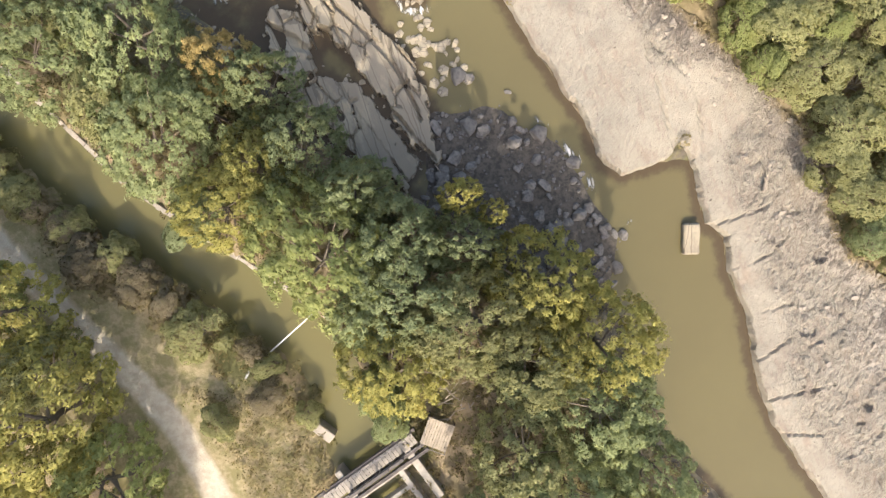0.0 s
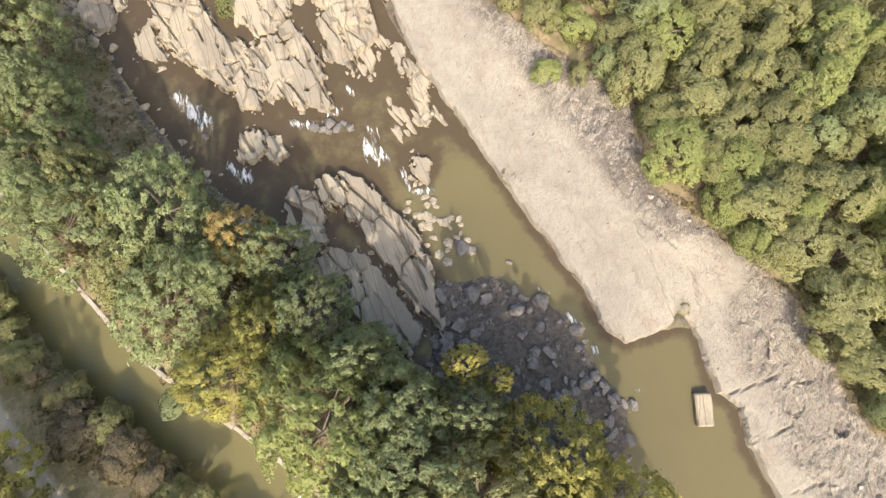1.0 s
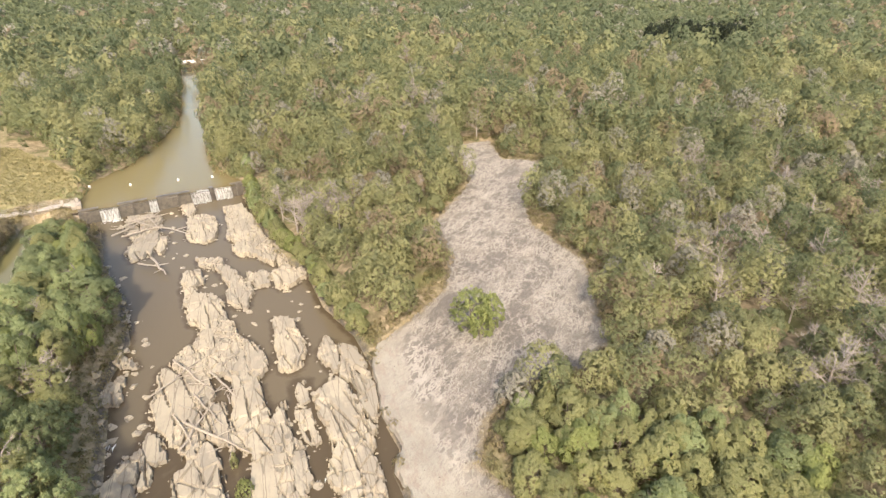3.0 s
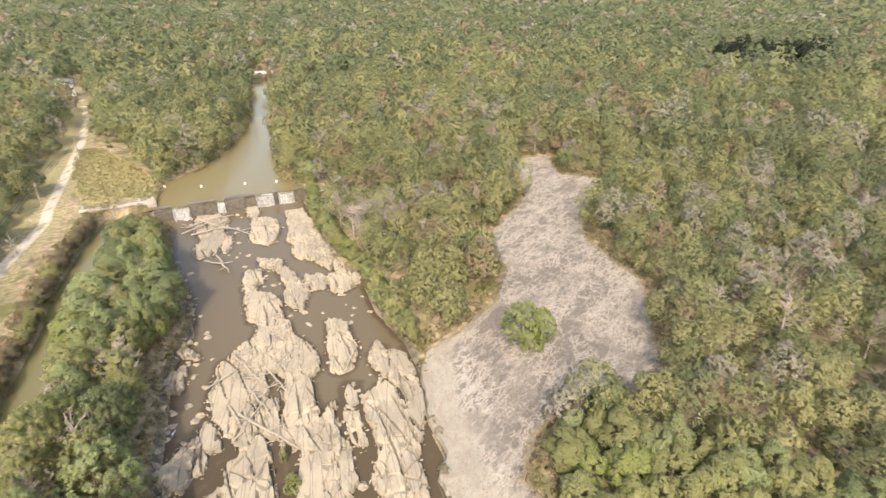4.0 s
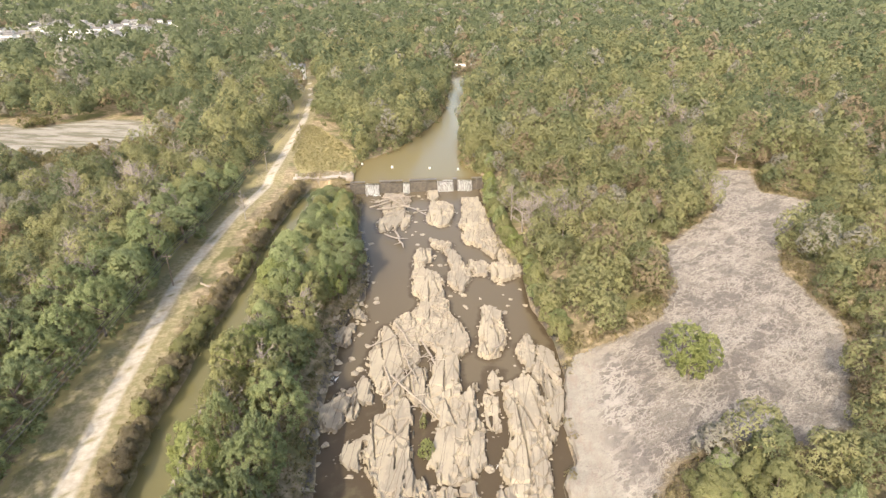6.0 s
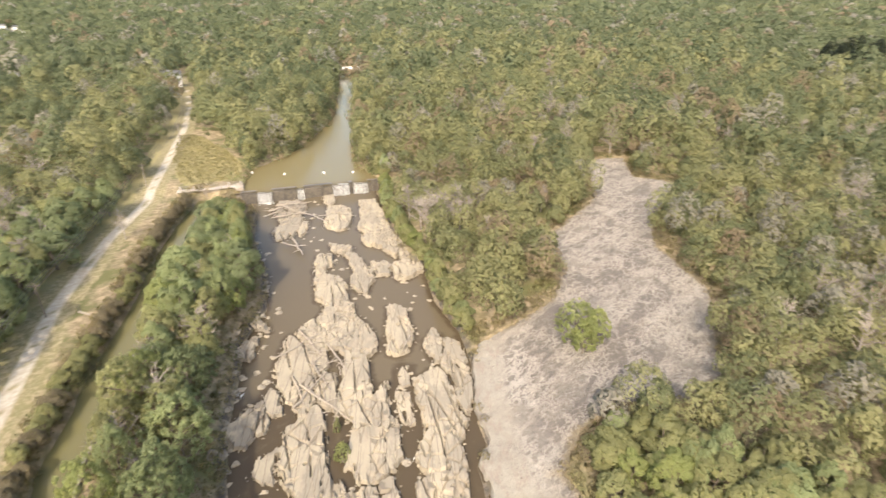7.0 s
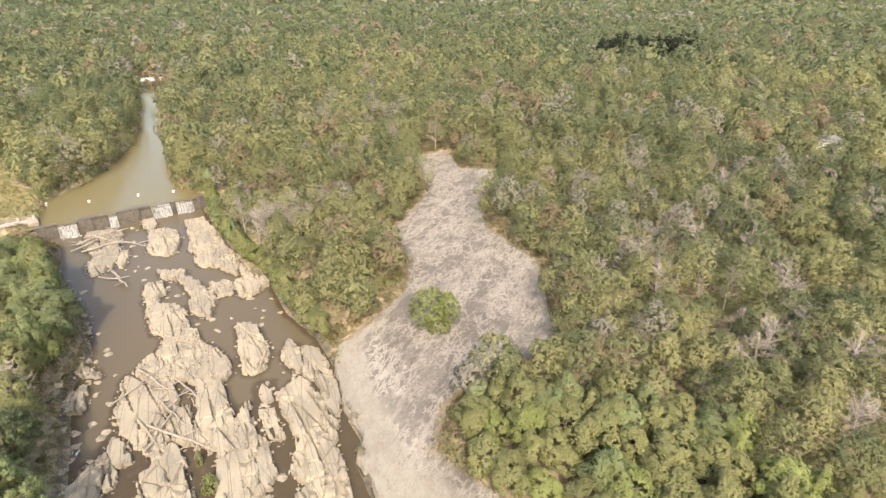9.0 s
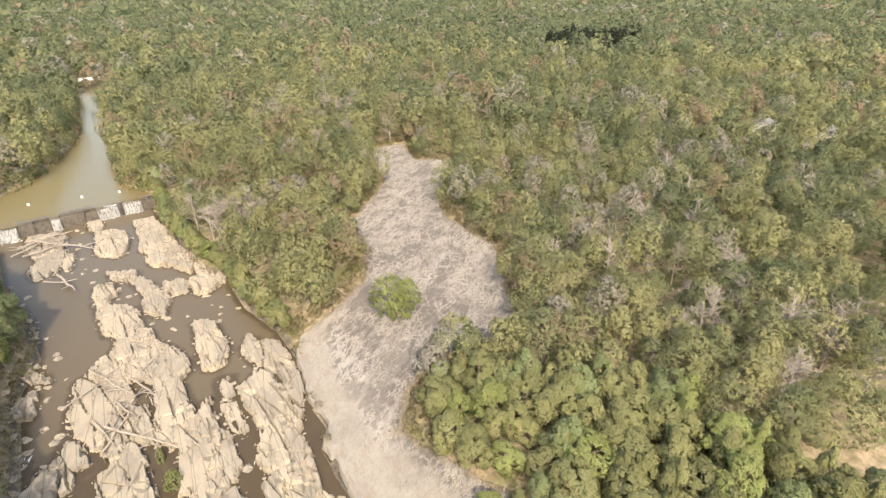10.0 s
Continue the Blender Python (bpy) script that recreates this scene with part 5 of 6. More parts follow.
# ---- trees ----
def sprays(centres, normals, sizes, rng):
    """Small leaf sprays, one three-cornered face each."""
    n = len(centres)
    normals = normals / (np.linalg.norm(normals, axis=1, keepdims=True) + 1e-9)
    u = np.cross(normals, rng.normal(size=(n, 3)))
    u /= np.linalg.norm(u, axis=1, keepdims=True) + 1e-9
    v = np.cross(normals, u) * sizes[:, None]
    u = u * sizes[:, None]
    k = rng.uniform(0.6, 1.2, (3, n, 1))
    corners = np.stack([centres + u * k[0], centres - 0.55 * u * k[1] + 0.85 * v * k[1], centres - 0.55 * u * k[2] - 0.85 * v * k[2]], 1)
    return corners.reshape(-1, 3), np.arange(3 * n).reshape(n, 3)


def crown_points(rng, count, lobes, point=0.3, bottom=-0.6, loose=0.3, whole=0.35):
    """Points over the leafy boughs of one uneven crown of radius 1 about the origin: many rounded lobes with gaps between."""
    k = np.arange(lobes) + 0.5
    z = 1 - k / lobes * (1 - bottom)
    a = k * 2.39996 + rng.uniform(-0.5, 0.5, lobes)
    flat = np.sqrt(np.clip(1 - z * z, 0, 1))
    d = np.stack([flat * np.cos(a), flat * np.sin(a), z], -1) + rng.normal(size=(lobes, 3)) * 0.16
    d /= np.linalg.norm(d, axis=1, keepdims=True)
    big = rng.uniform(0.72, 1.3, lobes) * 1.5 / math.sqrt(lobes)
    mid = d * (rng.uniform(0.78, 1.1, lobes) - big * 0.72)[:, None]
    share = rng.choice(lobes, size=count * 3, p=big ** 2 / (big ** 2).sum())
    w = rng.normal(size=(len(share), 3))
    w /= np.linalg.norm(w, axis=1, keepdims=True)
    out = d[share]
    ok = (w * out).sum(1) > -0.25
    w, share, out = w[ok], share[ok], out[ok]
    p = mid[share] + w * (big[share] * (1 - loose * rng.uniform(size=len(w)) ** 1.5))[:, None] * np.array([1, 1, 0.85])
    buried = np.zeros(len(p), bool)
    for j in range(lobes):
        buried |= (share != j) & (np.linalg.norm(p - mid[j], axis=1) < big[j] * 0.72)
    keep = np.where(~buried)[0][:count]
    p, w, out = p[keep], w[keep], out[keep]
    stray = rng.uniform(size=len(p)) < 0.07
    p = np.where(stray[:, None], p * rng.uniform(1.0, 1.12, (len(p), 1)), p)
    slim = 1 - point * np.clip(p[:, 2] + 0.1, 0, 1)
    p = p * np.stack([slim, slim, np.ones(len(p))], -1)
    nrm = w + rng.normal(size=w.shape) * (0.38 if whole < 0.55 else 0.22) + np.array([0, 0, 0.2])
    soft = (1.1 - whole) * w + whole * out + np.array([0, 0, 0.3]) + rng.normal(size=w.shape) * (0.2 if whole < 0.55 else 0.1)
    return p, nrm, soft


def trunk_bm(rng, height, radius, base):
    bm = bmesh.new()
    lean = (rng.uniform(-0.4, 0.4), rng.uniform(-0.4, 0.4))
    tube(bm, [(0, 0, -0.6), (0, 0, 0.4), (lean[0] * 0.5, lean[1] * 0.5, base), (lean[0], lean[1], height * 0.86)], [0.085, 0.06, 0.045, 0.015], 7)
    for _ in range(6):
        a, z = rng.uniform(0, math.tau), rng.uniform(base * 0.6, height * 0.65)
        ex, ey = math.cos(a) * radius * 0.75, math.sin(a) * radius * 0.75
        tube(bm, [(lean[0] * 0.6, lean[1] * 0.6, z), (ex * 0.5, ey * 0.5, z + height * 0.08), (ex, ey, z + height * 0.2)], [0.03, 0.02, 0.01], 5)
    return bm


PROTOS = {}
TREE_WORDS = {"green": "leafy green broadleaf tree", "dark": "dark green dense tree", "lime": "bright lime-green broadleaf tree", "olive": "olive-green tree turning dull",
              "yellow": "yellow-green autumn tree", "orange": "orange autumn tree with thinning leaves", "brown": "dry brown shrub gone to seed"}


def tree_meshes(colour, shape, fine):
    """Crown and trunk of a tree whose crown has radius 1 over a height of 2.4, foot at nought."""
    key = (colour, shape, fine)
    if key not in PROTOS:
        rng, pyr = np.random.default_rng(100 + shape * 7 + (50 if fine else 0)), random.Random(shape)
        count, size = (9000, 0.046) if fine else (2000, 0.1)
        p, nrm, soft = crown_points(rng, count, 190 + 6 * shape if fine else 15 + 3 * shape, (0.12, 0.3, 0.5, 0.2, 0.4, 0.0)[shape % 6], -0.7, 0.5 if fine else 0.28, 0.5 if fine else 0.6)
        p[:, 2] = 1.3 + p[:, 2] * 1.2
        v, q = sprays(p, nrm, size * rng.uniform(0.6, 1.4, len(p)), rng)
        crown = array_mesh("crown", v, q, LEAVES[colour], False)
        soft_normals(crown, np.repeat(soft, 3, axis=0))
        bm = trunk_bm(pyr, 2.2, 1.0, 0.9)
        for vert in bm.verts:
            vert.co.x *= 0.5 if abs(vert.co.x) < 0.4 else 1
        trunk = bpy.data.meshes.new("trunk")
        bm.to_mesh(trunk)
        bm.free()
        trunk.materials.append(BARK)
        PROTOS[key] = (crown, trunk)
    return PROTOS[key]


def plant(x, y, radius, height, colour, rng, fine=False, group="riverside trees", word="", name="tree"):
    crown_me, trunk_me = tree_meshes(colour, rng.randrange(6), fine)
    where = " beside the river" if group == "riverside trees" else " on the forest slope" if group == "slope trees" else " beside the gravel track" if group == "trackside trees" else " along the canal bank"
    top = thing(name, (x, y, level(x, y) - 0.1), (word or TREE_WORDS[colour]) + where, "shrub" if name == "shrub" else "tree", group, turn=rng.uniform(0, 360))
    wide = rng.uniform(0.82, 1.2)
    top.scale = (radius * wide * 1.1, radius * 1.1 / wide, height / 2.5)
    for nm, me in (("trunk", trunk_me), ("crown", crown_me)):
        ob = new(nm, me)
        ob.parent = top


BARE_VIEW = [(-240, 262), (-136, 264), (-108, 222), (-132, 182), (-205, 205)]


def clear_of(x, y):
    """Metres of wooded ground round a place: below nought on water, rock, track, meadow and bare ground."""
    x, y = np.asarray(x, float), np.asarray(y, float)
    gaps = [-river_in(x, y) + 1.2, -rock_in(x, y) + 1.6, from_line(x, y, CANAL) - 4.5, from_line(x, y, ROAD) - 4.0, -inside(x, y, MEADOW), -inside(x, y, CLEARING), -inside(x, y, BARE), -inside(x, y, BARE_VIEW),
            np.where((y < 196) & (y > 26) & (x < 0), np.interp(y, [p[1] for p in ROAD], [p[0] for p in ROAD]) - x - 1.8, 99)]
    return np.minimum.reduce(gaps)


tree_rng = random.Random(5)
RIVERSIDE = [(-27.9, 37.7, 5.4, "green"), (-19.2, 35.6, 4.8, "green"), (-24.3, 31.3, 3.6, "olive"), (-12.9, 29.8, 3.1, "orange"), (-16.1, 25.7, 3.6, "green"), (-21.6, 25.3, 5.2, "green"),
             (-14.6, 17.7, 4.0, "yellow"), (-18.6, 15.2, 4.0, "yellow"), (-12.0, 6.5, 6.2, "lime"), (-6.2, -1.3, 4.8, "dark"), (3.6, 5.2, 1.9, "yellow"), (1.5, 0.7, 3.4, "dark"),
             (6.9, -7.6, 5.4, "yellow"), (-1.8, -6.9, 5.2, "olive"), (-11.4, -7.3, 5.0, "yellow"), (2.1, -13.7, 4.2, "olive"), (10.0, -15.4, 4.6, "yellow"), (6.2, -21.3, 5.2, "green"),
             (-3.4, -22.6, 4.6, "olive"), (7.9, -29.8, 4.2, "green"), (-6.4, 10.8, 3.6, "dark"), (-9.1, 18.1, 4.0, "dark"), (-9.9, 26.3, 3.2, "dark"), (-14.4, 13.0, 3.0, "olive"),
             (-11.4, -1.2, 3.6, "green")]
RIVERSIDE += [(-6.3, -6.6, 3.0, "olive"), (5.8, -14.3, 3.0, "yellow"), (6.1, 1.9, 1.3, "yellow"), (-4.7, 4.0, 4.2, "dark"), (-1, -29, 5, "green"), (-9, -30, 5, "dark"), (4, -38, 5, "olive")]
for x, y, r, colour in RIVERSIDE:
    plant(x, y, r * 1.12, max(8.0, min(19.5, (15.5 if y < 12 else 14.2) + r * 0.8) - level(x, y)) + tree_rng.uniform(-1, 1), colour, tree_rng, True)
for x, y, r in ((-43.0, 15.6, 4.1), (-45.2, 4.8, 6.6), (-43, -5, 5), (-50.5, -0.4, 5.3), (-42.5, 9.6, 3.3), (-49, 12, 4), (-52, 24, 4.5), (-47, -14, 5), (-44.5, -11, 4.2), (-45.5, 19.5, 3.6), (-48.5, 31, 4)):
    plant(x, y, r * 1.16, min(15, 9 + r * 1.2), tree_rng.choice(("lime", "yellow", "olive", "lime")), tree_rng, True, "canal bank trees")
for x, y, r in ((-39.5, 27.7, 2.6), (-36.6, 17.7, 2.6), (-33.3, 12.8, 2.3), (-29.2, 5.3, 3.4), (-25.4, 0.9, 1.6), (-30.4, 9.6, 2.6), (-24.4, -1.6, 1.6), (-31.8, -4.4, 2.0), (-25.9, -4.6, 2.0), (-41, 36, 2.4), (-36.6, 22.7, 2.3), (-33.4, 17.2, 2.3), (-23, -8.6, 1.6)):
    plant(x, y, r, 2.0 + r, tree_rng.choice(("brown", "brown", "olive")), tree_rng, False, "canal bank shrubs", "dry brown and olive shrub", "shrub")

for k in range(18):
    x, y = tree_rng.uniform(-24, 8), tree_rng.uniform(-30, 40)
    if math.hypot(x + 8, y + 15.5) > 7 and -river_in(np.array(x), np.array(y)) > 1.0 and from_line(np.array(x), np.array(y), CANAL) > 4.5 and x > np.interp(y, [p[1] for p in CANAL], [p[0] for p in CANAL]):
        plant(x, y, tree_rng.uniform(2.4, 3.4), tree_rng.uniform(5.5, 8), tree_rng.choice(("dark", "green", "olive")), tree_rng, False)
for y in np.arange(14, 184, 2.9):
    x = np.interp(y, [p[1] for p in CANAL], [p[0] for p in CANAL]) - tree_rng.uniform(4.2, 5.6)
    r = tree_rng.uniform(1.4, 2.2)
    plant(x, y, r, 2.0 + r, tree_rng.choice(("brown", "brown", "brown", "olive")), tree_rng, False, "canal bank shrubs", "dry brown brushy shrub", "shrub")

# the strip of wood between canal and river, upstream
for y in np.arange(44, 172, 5.2):
    lo = np.interp(y, [p[1] for p in CANAL], [p[0] for p in CANAL]) + 5.6
    hi = np.interp(y, (44, 58, 75, 103, 115, 133, 155, 186), (-20.6, -23.4, -25.4, -24.6, -21.8, -23.5, -29, -34))
    n = max(1, int(round((hi - lo) / 6.0)))
    for k in range(n):
        x = lo + (hi - lo) * (k + 0.5) / n + tree_rng.uniform(-1.2, 1.2)
        r = tree_rng.uniform(2.3, 4.4)
        plant(x, y + tree_rng.uniform(-2, 2), r, tree_rng.uniform(11, 14.5) if y < 66 else tree_rng.uniform(7.5, 12.5) if y < 150 else tree_rng.uniform(6, 8), tree_rng.choice(("green", "green", "olive", "olive", "dark", "green", "lime")), tree_rng, y < 90)

# the wooded slope behind the outcrop
SLOPE = [(32.3, 34.7, 1.9), (35.9, 32.3, 1.6), (42.6, 28.9, 4.6), (40.2, 16.3, 4.4), (48.2, 15.3, 4.4), (43.8, 8.5, 3.6), (42.8, 2.4, 3.2), (47.1, -0.6, 4.4), (53, 4.7, 4.4), (46.5, 21.0, 4.0), (56.2, 18.2, 4.4), (53.8, 26.8, 4.4), (50.9, -4.6, 4.0), (47.6, -9, 4.2), (44.6, -11.6, 3.6), (45.6, -16.6, 3.6), (43.1, 34.4, 2.9), (38.9, 38.9, 2.6), (51, -19, 4), (54, -12, 4.4), (56, -24, 4)]
taken = [(x, y) for x, y, _ in SLOPE]
for x, y, r in SLOPE:
    plant(x, y, r, 2.2 + r * 1.05, tree_rng.choice(("olive", "olive", "olive", "lime")), tree_rng, False, "slope trees")
BUSH = [(45.4, 84.6, 3.9), (49.0, 83.0, 2.6), (45.0, 80.2, 2.2)]
for x, y, r in BUSH:
    plant(x, y + 0.6, r * 1.0, 7.4 + 0.6 * r, "lime", tree_rng, True, "slope trees", "bushy green tree alone on the bare rock")


slope_spots = []
for gx in np.arange(24, 118, 4.1):
    for gy in np.arange(-30, 175, 4.1):
        x, y = gx + tree_rng.uniform(-1.7, 1.7), gy + tree_rng.uniform(-1.7, 1.7)
        if math.hypot(x, y) > 74 or y < 22 - 0.9 * (x - 40) and x > 66 or clear_of(x, y) < 1.9 or min(math.hypot(x - a, y - b) for a, b in taken) < 3.2:
            continue
        if x > 36 or y > 30:
            slope_spots.append((x, y))
for x, y in slope_spots:
    r = tree_rng.choice((2.0, 2.5, 3.0, 3.6)) * tree_rng.uniform(0.9, 1.15)
    tall = 4.4 + 3.6 * min(1, float(clear_of(x, y)) / 25) + tree_rng.uniform(-0.6, 1.2) + 0.7 * r - 0.8
    plant(x, y, r, tall, tree_rng.choice(("olive", "olive", "olive", "olive", "lime", "green")), tree_rng, False, "slope trees")


for y in np.arange(97, 196, 3.4):
    x = np.interp(y, (98, 111, 122, 129, 140, 160, 178, 196), (24.6, 22.6, 22.4, 23, 18.5, 16.6, 15.8, 16.5)) + tree_rng.uniform(0, 1.2)
    r = tree_rng.uniform(2.0, 3.0)
    plant(x + r * 0.5 - 1.6, y, r, tree_rng.uniform(4.5, 8), tree_rng.choice(("green", "olive", "olive", "lime")), tree_rng)

plant(-3.1, 67.0, 1.3, 4.6, "lime", tree_rng, True, "riverside trees", "small green sapling rooted in a rock crack", "shrub")
plant(-3.8, 73.5, 0.8, 4.0, "olive", tree_rng, False, "riverside trees", "small olive sapling rooted in a rock crack", "shrub")

# the wood beside the track
for y in np.arange(30, 176, 7.4):
    for off in (7.0, 14.6):
        x = np.interp(y, [p[1] for p in ROAD], [p[0] for p in ROAD]) - off - 4.5 * (1 - float(smooth(np.float64(y), 70, 105))) + tree_rng.uniform(-1.3, 1.3)
        plant(x, y + tree_rng.uniform(-2, 2), tree_rng.uniform(4.0, 5.6), tree_rng.uniform(10.5, 14.5), tree_rng.choice(("green", "dark", "olive", "green")), tree_rng, y < 100, "trackside trees", "leafy tree in the dense wood")

# bare and dying trees
def bare_shape(seed):
    """Trunk with limbs, and fine twigs, of a leafless tree 10 m high."""
    rng, height = random.Random(seed), 10.0
    bm, twigs = bmesh.new(), bmesh.new()
    tube(bm, [(0, 0, 0), (rng.uniform(-0.3, 0.3), 0, height * 0.4), (rng.uniform(-0.6, 0.6), rng.uniform(-0.5, 0.5), height)], [0.2, 0.13, 0.03], 6)
    for _ in range(20):
        a, z = rng.uniform(0, math.tau), rng.uniform(0.2, 0.9) * height
        n = height * rng.uniform(0.24, 0.46) * (1.15 - z / height)
        tip = Vector((math.cos(a) * n, math.sin(a) * n, z + n * rng.uniform(0.6, 1.1)))
        foot = Vector((0, 0, z))
        tube(bm, [foot, foot.lerp(tip, 0.5) + Vector((0, 0, 0.2)), tip], [0.075, 0.05, 0.02], 4)
        for _ in range(12):
            s = foot.lerp(tip, rng.uniform(0.3, 1))
            w = Vector((rng.uniform(-1, 1), rng.uniform(-1, 1), rng.uniform(0.1, 1.2))) * n * rng.uniform(0.25, 0.5)
            tube(twigs, [s, s + w], [0.034, 0.01], 3)
    out = []
    for nm, b in (("trunk", bm), ("twig_crown", twigs)):
        me = bpy.data.meshes.new(nm)
        b.to_mesh(me)
        b.free()
        me.materials.append(TWIG)
        out.append(me)
    return out


BARE_SHAPES = [bare_shape(700 + k) for k in range(4)]


def bare_tree(x, y, height, rng):
    top = thing("bare_tree", (x, y, level(x, y) - 0.2), "leafless pale grey twiggy tree standing in the woods", "tree", "bare trees", turn=rng.uniform(0, 360))
    wide = height * rng.uniform(0.85, 1.3) / 10
    top.scale = (wide, wide, height / 10)
    trunk_me, twig_me = rng.choice(BARE_SHAPES)
    new("trunk", trunk_me).parent = top
    twig = new("twig_crown", twig_me)
    twig.parent = top
    tagged(twig, kind="stuff")


BARE_TREES = [(27, 147, 12), (30, 143, 11), (34, 143, 12), (24.5, 139, 9), (38, 150, 9), (132, 77, 11), (88, 34, 8), (92, 31, 7), (121, 79, 9), (106, 258, 18), (147, 363, 20), (79, 57, 6), (64, 44, 6), (70, 30, 6), (-60, 152, 9), (-36, 90, 9), (-33, 118, 9), (-30, 60, 8), (100, 60, 8), (112, 95, 9), (57, 12, 6)]
BARE_TREES += [(-31, 76, 11), (-29, 95, 10), (-32, 105, 11), (-27, 128, 10), (-37, 112, 10), (-34, 66, 11), (96, 47, 9), (118, 60, 10), (84, 44, 8), (108, 30, 10), (126, 104, 11), (140, 92, 12), (75, 40, 7), (103, 74, 9), (154, 70, 12), (44, 160, 10), (40, 135, 9), (150, 130, 12), (62, 150, 9), (-75, 130, 11), (-82, 165, 11), (-90, 120, 12)]
bare_rng = random.Random(70)
for x, y, h in BARE_TREES:
    bare_tree(x, y, h, bare_rng)
for cx, cy, spread_r, n in ((28, 150, 9, 9), (-88, 150, 14, 12), (-78, 110, 12, 9), (112, 60, 26, 16), (100, 20, 18, 10), (140, 100, 30, 12), (120, 230, 45, 14), (60, 260, 30, 8), (-120, 170, 22, 8), (200, 150, 50, 12)):
    for _ in range(n):
        x, y = bare_rng.gauss(cx, spread_r * 0.6), bare_rng.gauss(cy, spread_r * 0.6)
        if clear_of(x, y) > 2.5:
            bare_tree(x, y, bare_rng.uniform(8, 12) + 0.02 * math.hypot(x, y), bare_rng)


# ---- the woods beyond, and undergrowth ----
def estate(x, y, rng):
    """Where the housing estate stands, with a quarter of the trees left."""
    r, az = np.hypot(x, y), np.degrees(np.arctan2(x, y))
    return (r > 700) & (r < 1290) & (az > -44) & (az < -22 - 4 * (r < 900)) & (rng.uniform(size=x.shape) > 0.1)


def woods(name, near, far, gap, radius, tall, count, size, seed, label, material=WOODS, keep=None):
    rng = np.random.default_rng(seed)
    n = int(far / gap) + 1
    gx, gy = np.meshgrid(np.arange(-n, n + 1) * gap, np.arange(-int(60 / gap), n + 1) * gap)
    x, y = (gx + rng.uniform(-0.55, 0.55, gx.shape) * gap).ravel(), (gy + rng.uniform(-0.55, 0.55, gx.shape) * gap).ravel()
    r, az = np.hypot(x, y), np.degrees(np.arctan2(x, y))
    ok = (r >= near) & (r < far) & ((az > -52) & (az < 84) | (near == 0))
    x, y = x[ok], y[ok]
    ok = (clear_of(x, y) > radius * 0.5) & ~estate(x, y, rng) if keep is None else keep(x, y)
    if 3.5 < radius < 9:
        ok = ok & (rng.uniform(size=x.shape) > 0.08)
    x, y = x[ok], y[ok]
    z = ground_height(x[None], y[None])[0]
    # tint falls with distance too: the haze-dulled look is put into leaf colour
    tint = np.clip(0.75 * fbm(x, y, 45, 3, seed) + 0.8 * (fbm(x, y, 200, 2, 91) - 0.5) - 0.34 * smooth(-x, 60, 260) - 0.62 * smooth(np.hypot(x, y), 230, 850) + 0.2 * smooth(rock_in(x, y), -45, -10) + rng.uniform(-0.5, 0.68, len(x)), 0, 0.84)
    odd = rng.uniform(size=len(x))
    tint = np.where(((x - 418) / 46) ** 2 + ((y - 362) / 40) ** 2 < 1, -1, tint)
    dark = tint < 0
    if name in ("distant_woods", "outer_woods"):
        x, y, z, tint, odd = x[~dark], y[~dark], z[~dark], tint[~dark], odd[~dark]
    tint = np.where(odd < 0.06, 1.0, np.where(odd > 0.95, 0.93, tint))
    k = rng.uniform(0.7, 1.36, len(x))
    shapes = [crown_points(np.random.default_rng(seed + 31 * i), count, max(4, min(17, count // 12)) + 2 * i, 0.1 + 0.07 * i, -0.45, 0.25, 0.6) for i in range(7)]
    pick = rng.integers(0, 7, len(x))
    C, N, S, T, F = [], [], [], [], []
    for i, (p, nrm, soft) in enumerate(shapes):
        m = np.where(pick == i)[0]
        a = rng.uniform(0, math.tau, len(m))
        ca, sa = np.cos(a)[:, None], np.sin(a)[:, None]
        px, py = ca * p[:, 0] - sa * p[:, 1], sa * p[:, 0] + ca * p[:, 1]
        nx, ny = ca * nrm[:, 0] - sa * nrm[:, 1], sa * nrm[:, 0] + ca * nrm[:, 1]
        fx, fy = ca * soft[:, 0] - sa * soft[:, 1], sa * soft[:, 0] + ca * soft[:, 1]
        F.append(np.stack([fx, fy, np.broadcast_to(soft[:, 2], fx.shape)], -1).reshape(-1, 3))
        rad = (radius * k[m])[:, None]
        hgt = tall * k[m] * rng.uniform(0.75, 1.35, len(m))
        C.append(np.stack([x[m, None] + px * rad, y[m, None] + py * rad, (z[m] + hgt * 0.5)[:, None] + p[:, 2] * hgt[:, None] * 0.52], -1).reshape(-1, 3))
        N.append(np.stack([nx, ny, np.broadcast_to(nrm[:, 2], nx.shape)], -1).reshape(-1, 3))
        S.append((np.ones((len(m), len(p))) * size).ravel())
        T.append(np.repeat(tint[m], len(p)))
    C, N, S, T, F = (np.concatenate(v) for v in (C, N, S, T, F))
    N = N * np.array([1, 1, 0.8])
    v, q = sprays(C, N, S * rng.uniform(0.6, 1.4, len(S)), rng)
    me = array_mesh(name, v, q, material, False)
    soft_normals(me, np.repeat(F, 3, axis=0))
    set_attr(me, "tint", np.repeat(T, 3))
    ob = new(name, me)
    return tagged(ob, label, "woods", kind="stuff")


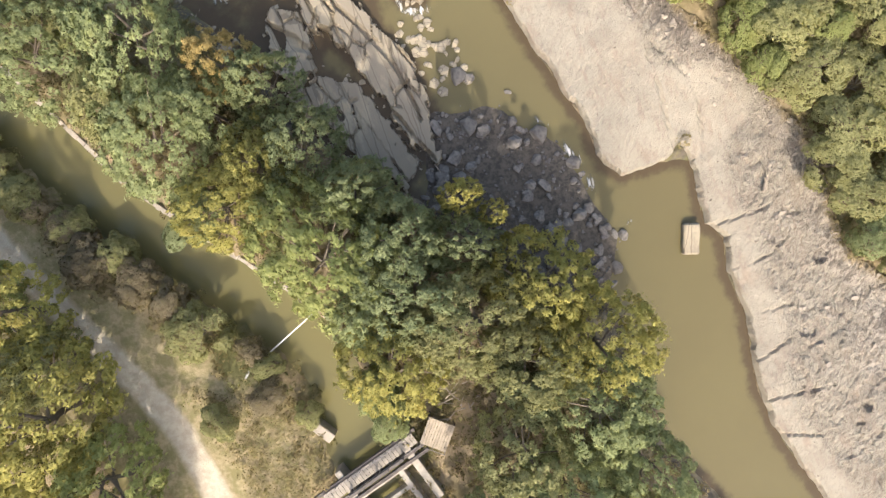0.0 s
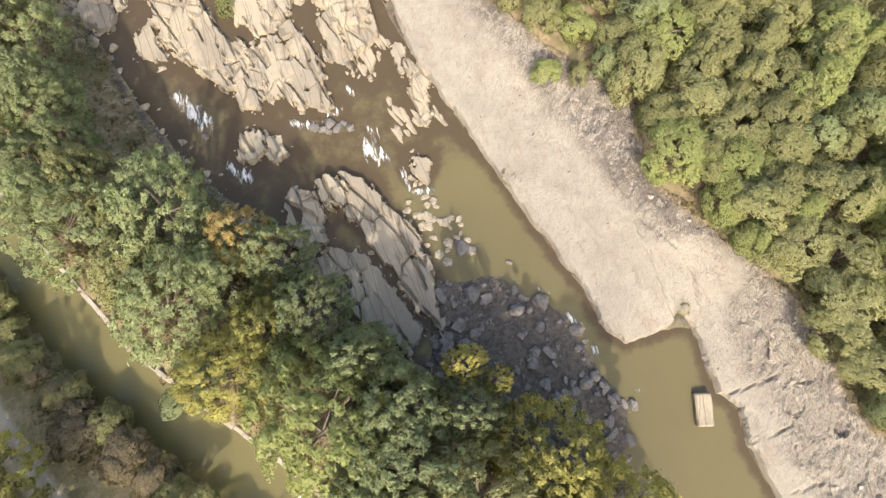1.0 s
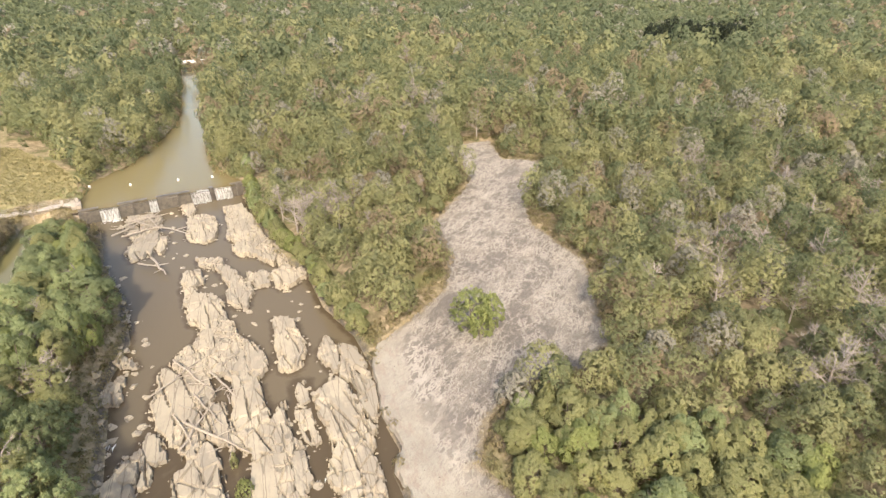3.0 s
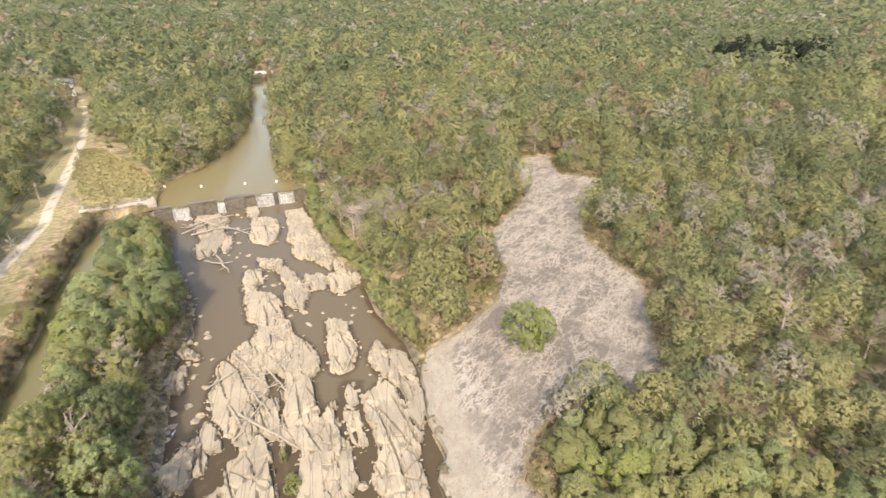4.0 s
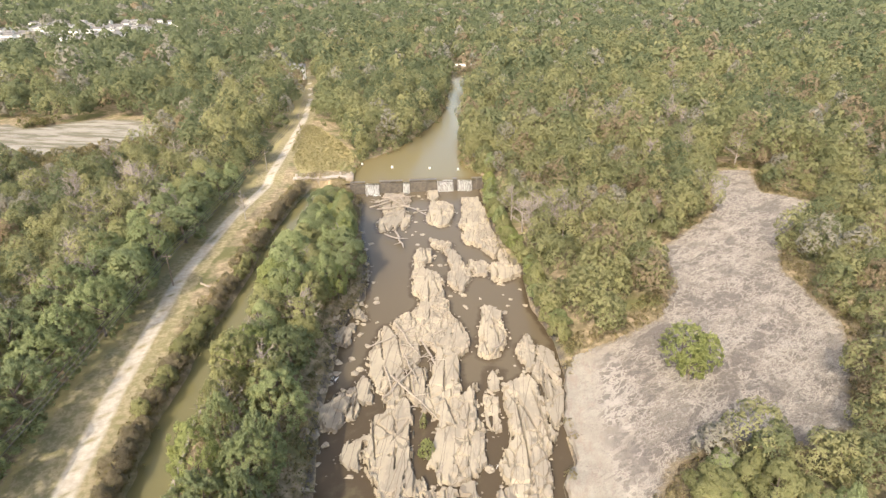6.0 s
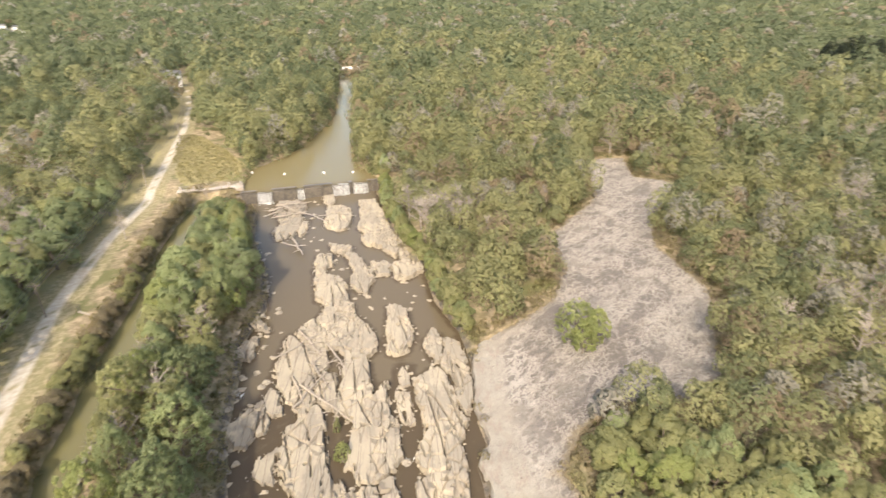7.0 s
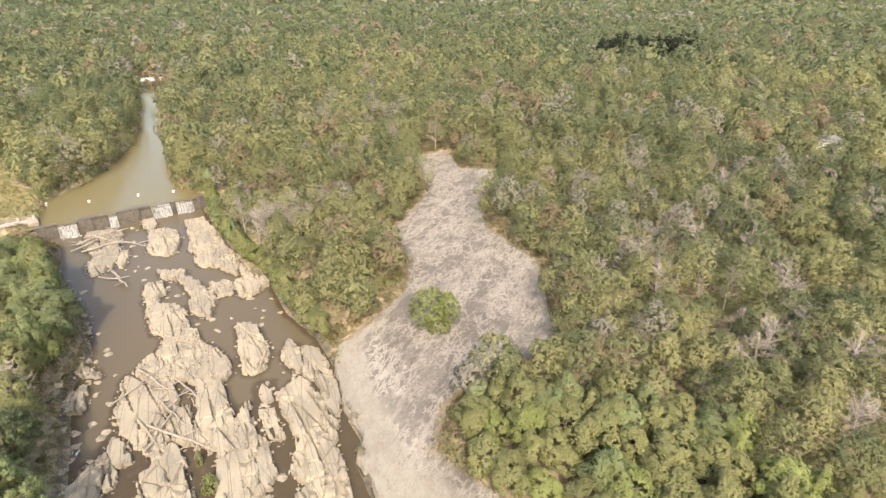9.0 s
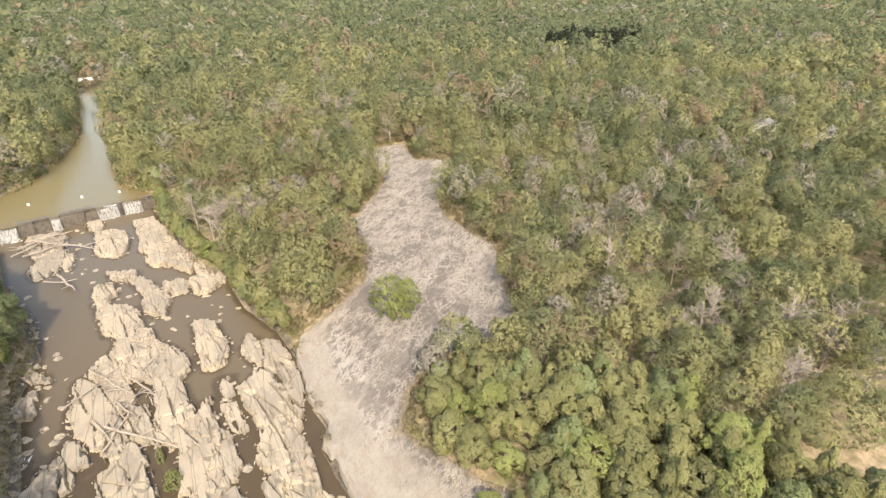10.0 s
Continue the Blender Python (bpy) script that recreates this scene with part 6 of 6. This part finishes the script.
def not_slope(x, y):
    ok = clear_of(x, y) > 2.0
    mine = (x > 22) & (x < 119) & (y > -32) & (y < 177) & (np.hypot(x, y) < 74) & ~((y < 22 - 0.9 * (x - 40)) & (x > 66))
    canal_x = np.interp(y, [p[1] for p in CANAL], [p[0] for p in CANAL])
    road_x = np.interp(y, [p[1] for p in ROAD], [p[0] for p in ROAD])
    mine |= (x > road_x - 15 - 4.5 * (1 - smooth(y, 70, 105))) & (x < road_x) & (y > 30) & (y < 175)
    strip = (x > canal_x - 9) & (x < 20) & (y < 190)
    return ok & ~mine & ~strip & ~((x > -57) & (x < 30) & (y < 40))


woods("middle_woods", 40, 230, 5.9, 4.1, 10.0, 680, 0.47, 21, "mixed green and olive woodland round the river", keep=not_slope)
woods("outer_woods", 225, 420, 8.0, 5.5, 13.5, 330, 0.8, 22, "mixed green woodland on both banks", OUTER_WOODS)
woods("distant_woods", 415, 800, 12, 8.0, 16, 140, 1.5, 23, "distant rolling green woodland", FAR_WOODS)
woods("far_woods", 790, 1500, 18, 11.5, 17, 70, 2.9, 24, "far hazy green forest canopy", FAR_WOODS)
woods("horizon_woods", 1480, 3000, 34, 25, 18, 22, 8.6, 25, "forest canopy reaching to the horizon", FAR_WOODS, keep=lambda x, y: np.ones(x.shape, bool))


woods("skyline_woods", 2950, 4700, 50, 31, 24, 9, 17.0, 28, "forest canopy along the skyline", FAR_WOODS, keep=lambda x, y: np.ones(x.shape, bool))


def under(x, y):
    canal = from_line(x, y, CANAL)
    west = x < np.interp(y, [p[1] for p in CANAL], [p[0] for p in CANAL])
    d = -river_in(x, y)
    bank = west & (canal > 3.0) & (canal < 8.5) & (y > -18) & (from_line(x, y, ROAD) > 4.4)
    strip = ~west & (canal > 3.6) & (d > 0.2) & (x < 16) & (y < 190)
    return (bank | strip) & (inside(x, y, CLEARING) < 2)


woods("bank_brush", 0, 200, 1.5, 1.0, 1.7, 34, 0.28, 26, "dry brown and green brush along the canal banks", BRUSH, under)


def fringe(x, y):
    e = rock_in(x, y)
    return (e < 0.6) & (e > -5) & (-river_in(x, y) > 0.5) & (y > -50)


woods("outcrop_fringe", 0, 240, 1.7, 1.1, 1.9, 40, 0.28, 27, "low dry grass and scrub at the edge of the rock", BRUSH, fringe)
woods("evergreen_grove", 440, 760, 6.5, 5, 18, 110, 1.3, 33, "dark evergreen grove in the distant woods", EVERGREEN, lambda x, y: ((x - 418) / 46) ** 2 + ((y - 362) / 40) ** 2 < 1)
woods("meadow_grass", 190, 300, 1.4, 1.0, 0.45, 14, 0.3, 34, "tall dry meadow grass above the dam", GRASS, lambda x, y: inside(x, y, MEADOW) > 0.5)
woods("pool_fringe", 190, 520, 2.6, 1.9, 3.6, 40, 0.6, 35, "green brush hanging over the mill pool", WOODS,
      lambda x, y: (inside(x, y, POOL) < 0.4) & (inside(x, y, POOL) > -6) & (y > 196) & (inside(x, y, MEADOW) < 0))
woods("low_scrub", 150, 330, 4.2, 2.8, 3.6, 60, 0.8, 30, "low reddish-brown scrub before the bare rock", BRUSH, lambda x, y: (inside(x, y, BARE_VIEW) > 0) & (inside(x, y, BARE) < 0))
woods("clearing_brush", 0, 80, 1.0, 0.85, 1.1, 40, 0.17, 29, "tan dry brush over the canal-side clearing", BRUSH,
      lambda x, y: (inside(x, y, CLEARING) > 0.2) & (from_line(x, y, ROAD) > 3.4) & (from_line(x, y, CANAL) > 3.6))


# ---- houses beyond the woods ----
def house(x, y, w, d, h, turn, label, group="estate houses", wall=WHITE):
    top = thing("house", (x, y, level(x, y)), label, "house", group, turn=turn)
    bm = bmesh.new()
    box(bm, -w / 2, w / 2, -d / 2, d / 2, -1.5, h)
    for s in (-1, 1):
        bm.faces.new([bm.verts.new(v) for v in ((s * w / 2, -d / 2, h), (s * w / 2, d / 2, h), (s * w / 2, 0, h + d * 0.25))])
    part("wall", bm, wall, top)
    bm = bmesh.new()
    e = 0.5
    for s in (-1, 1):
        f = bm.faces.new([bm.verts.new(v) for v in ((-w / 2 - e, s * (d / 2 + e), h - 0.25), (w / 2 + e, s * (d / 2 + e), h - 0.25), (w / 2 + e, 0, h + d * 0.27), (-w / 2 - e, 0, h + d * 0.27))])
    bmesh.ops.solidify(bm, geom=bm.faces[:], thickness=0.25)
    part("roof", bm, ROOF_GREY, top, "grey shingle roof")
    for k in range(3):
        bm = bmesh.new()
        wx = -w / 3 + k * w / 3
        box(bm, wx - 0.6, wx + 0.6, -d / 2 - 0.06, -d / 2 - 0.01, h * 0.5, h * 0.5 + 1.5)
        part("window", bm, GLASS_DARK, top)


house_rng = random.Random(9)
for k in range(175):
    r, az = house_rng.uniform(800, 1270), radians(-41.5 + 18.5 * house_rng.random() ** 0.9)
    if r < 900 and az > radians(-27):
        continue
    house(r * math.sin(az), r * math.cos(az), house_rng.uniform(9, 14), house_rng.uniform(8, 10), house_rng.uniform(8.5, 11), house_rng.uniform(-35, 35), "white two-storey estate house with grey roof far off")
for x, y, w in ((-410, 520, 30), (-250, 420, 14), (-225, 405, 10), (-205, 415, 8), (-150, 455, 9), (-112, 425, 16), (234, 104, 9), (240, 84, 12), (350, 425, 12), (380, 350, 20), (400, 225, 12), (300, 600, 12), (240, 560, 10)):
    house(x, y, w, 7, 9, house_rng.uniform(-20, 20), "pale low house half hidden among trees", "woodland houses")
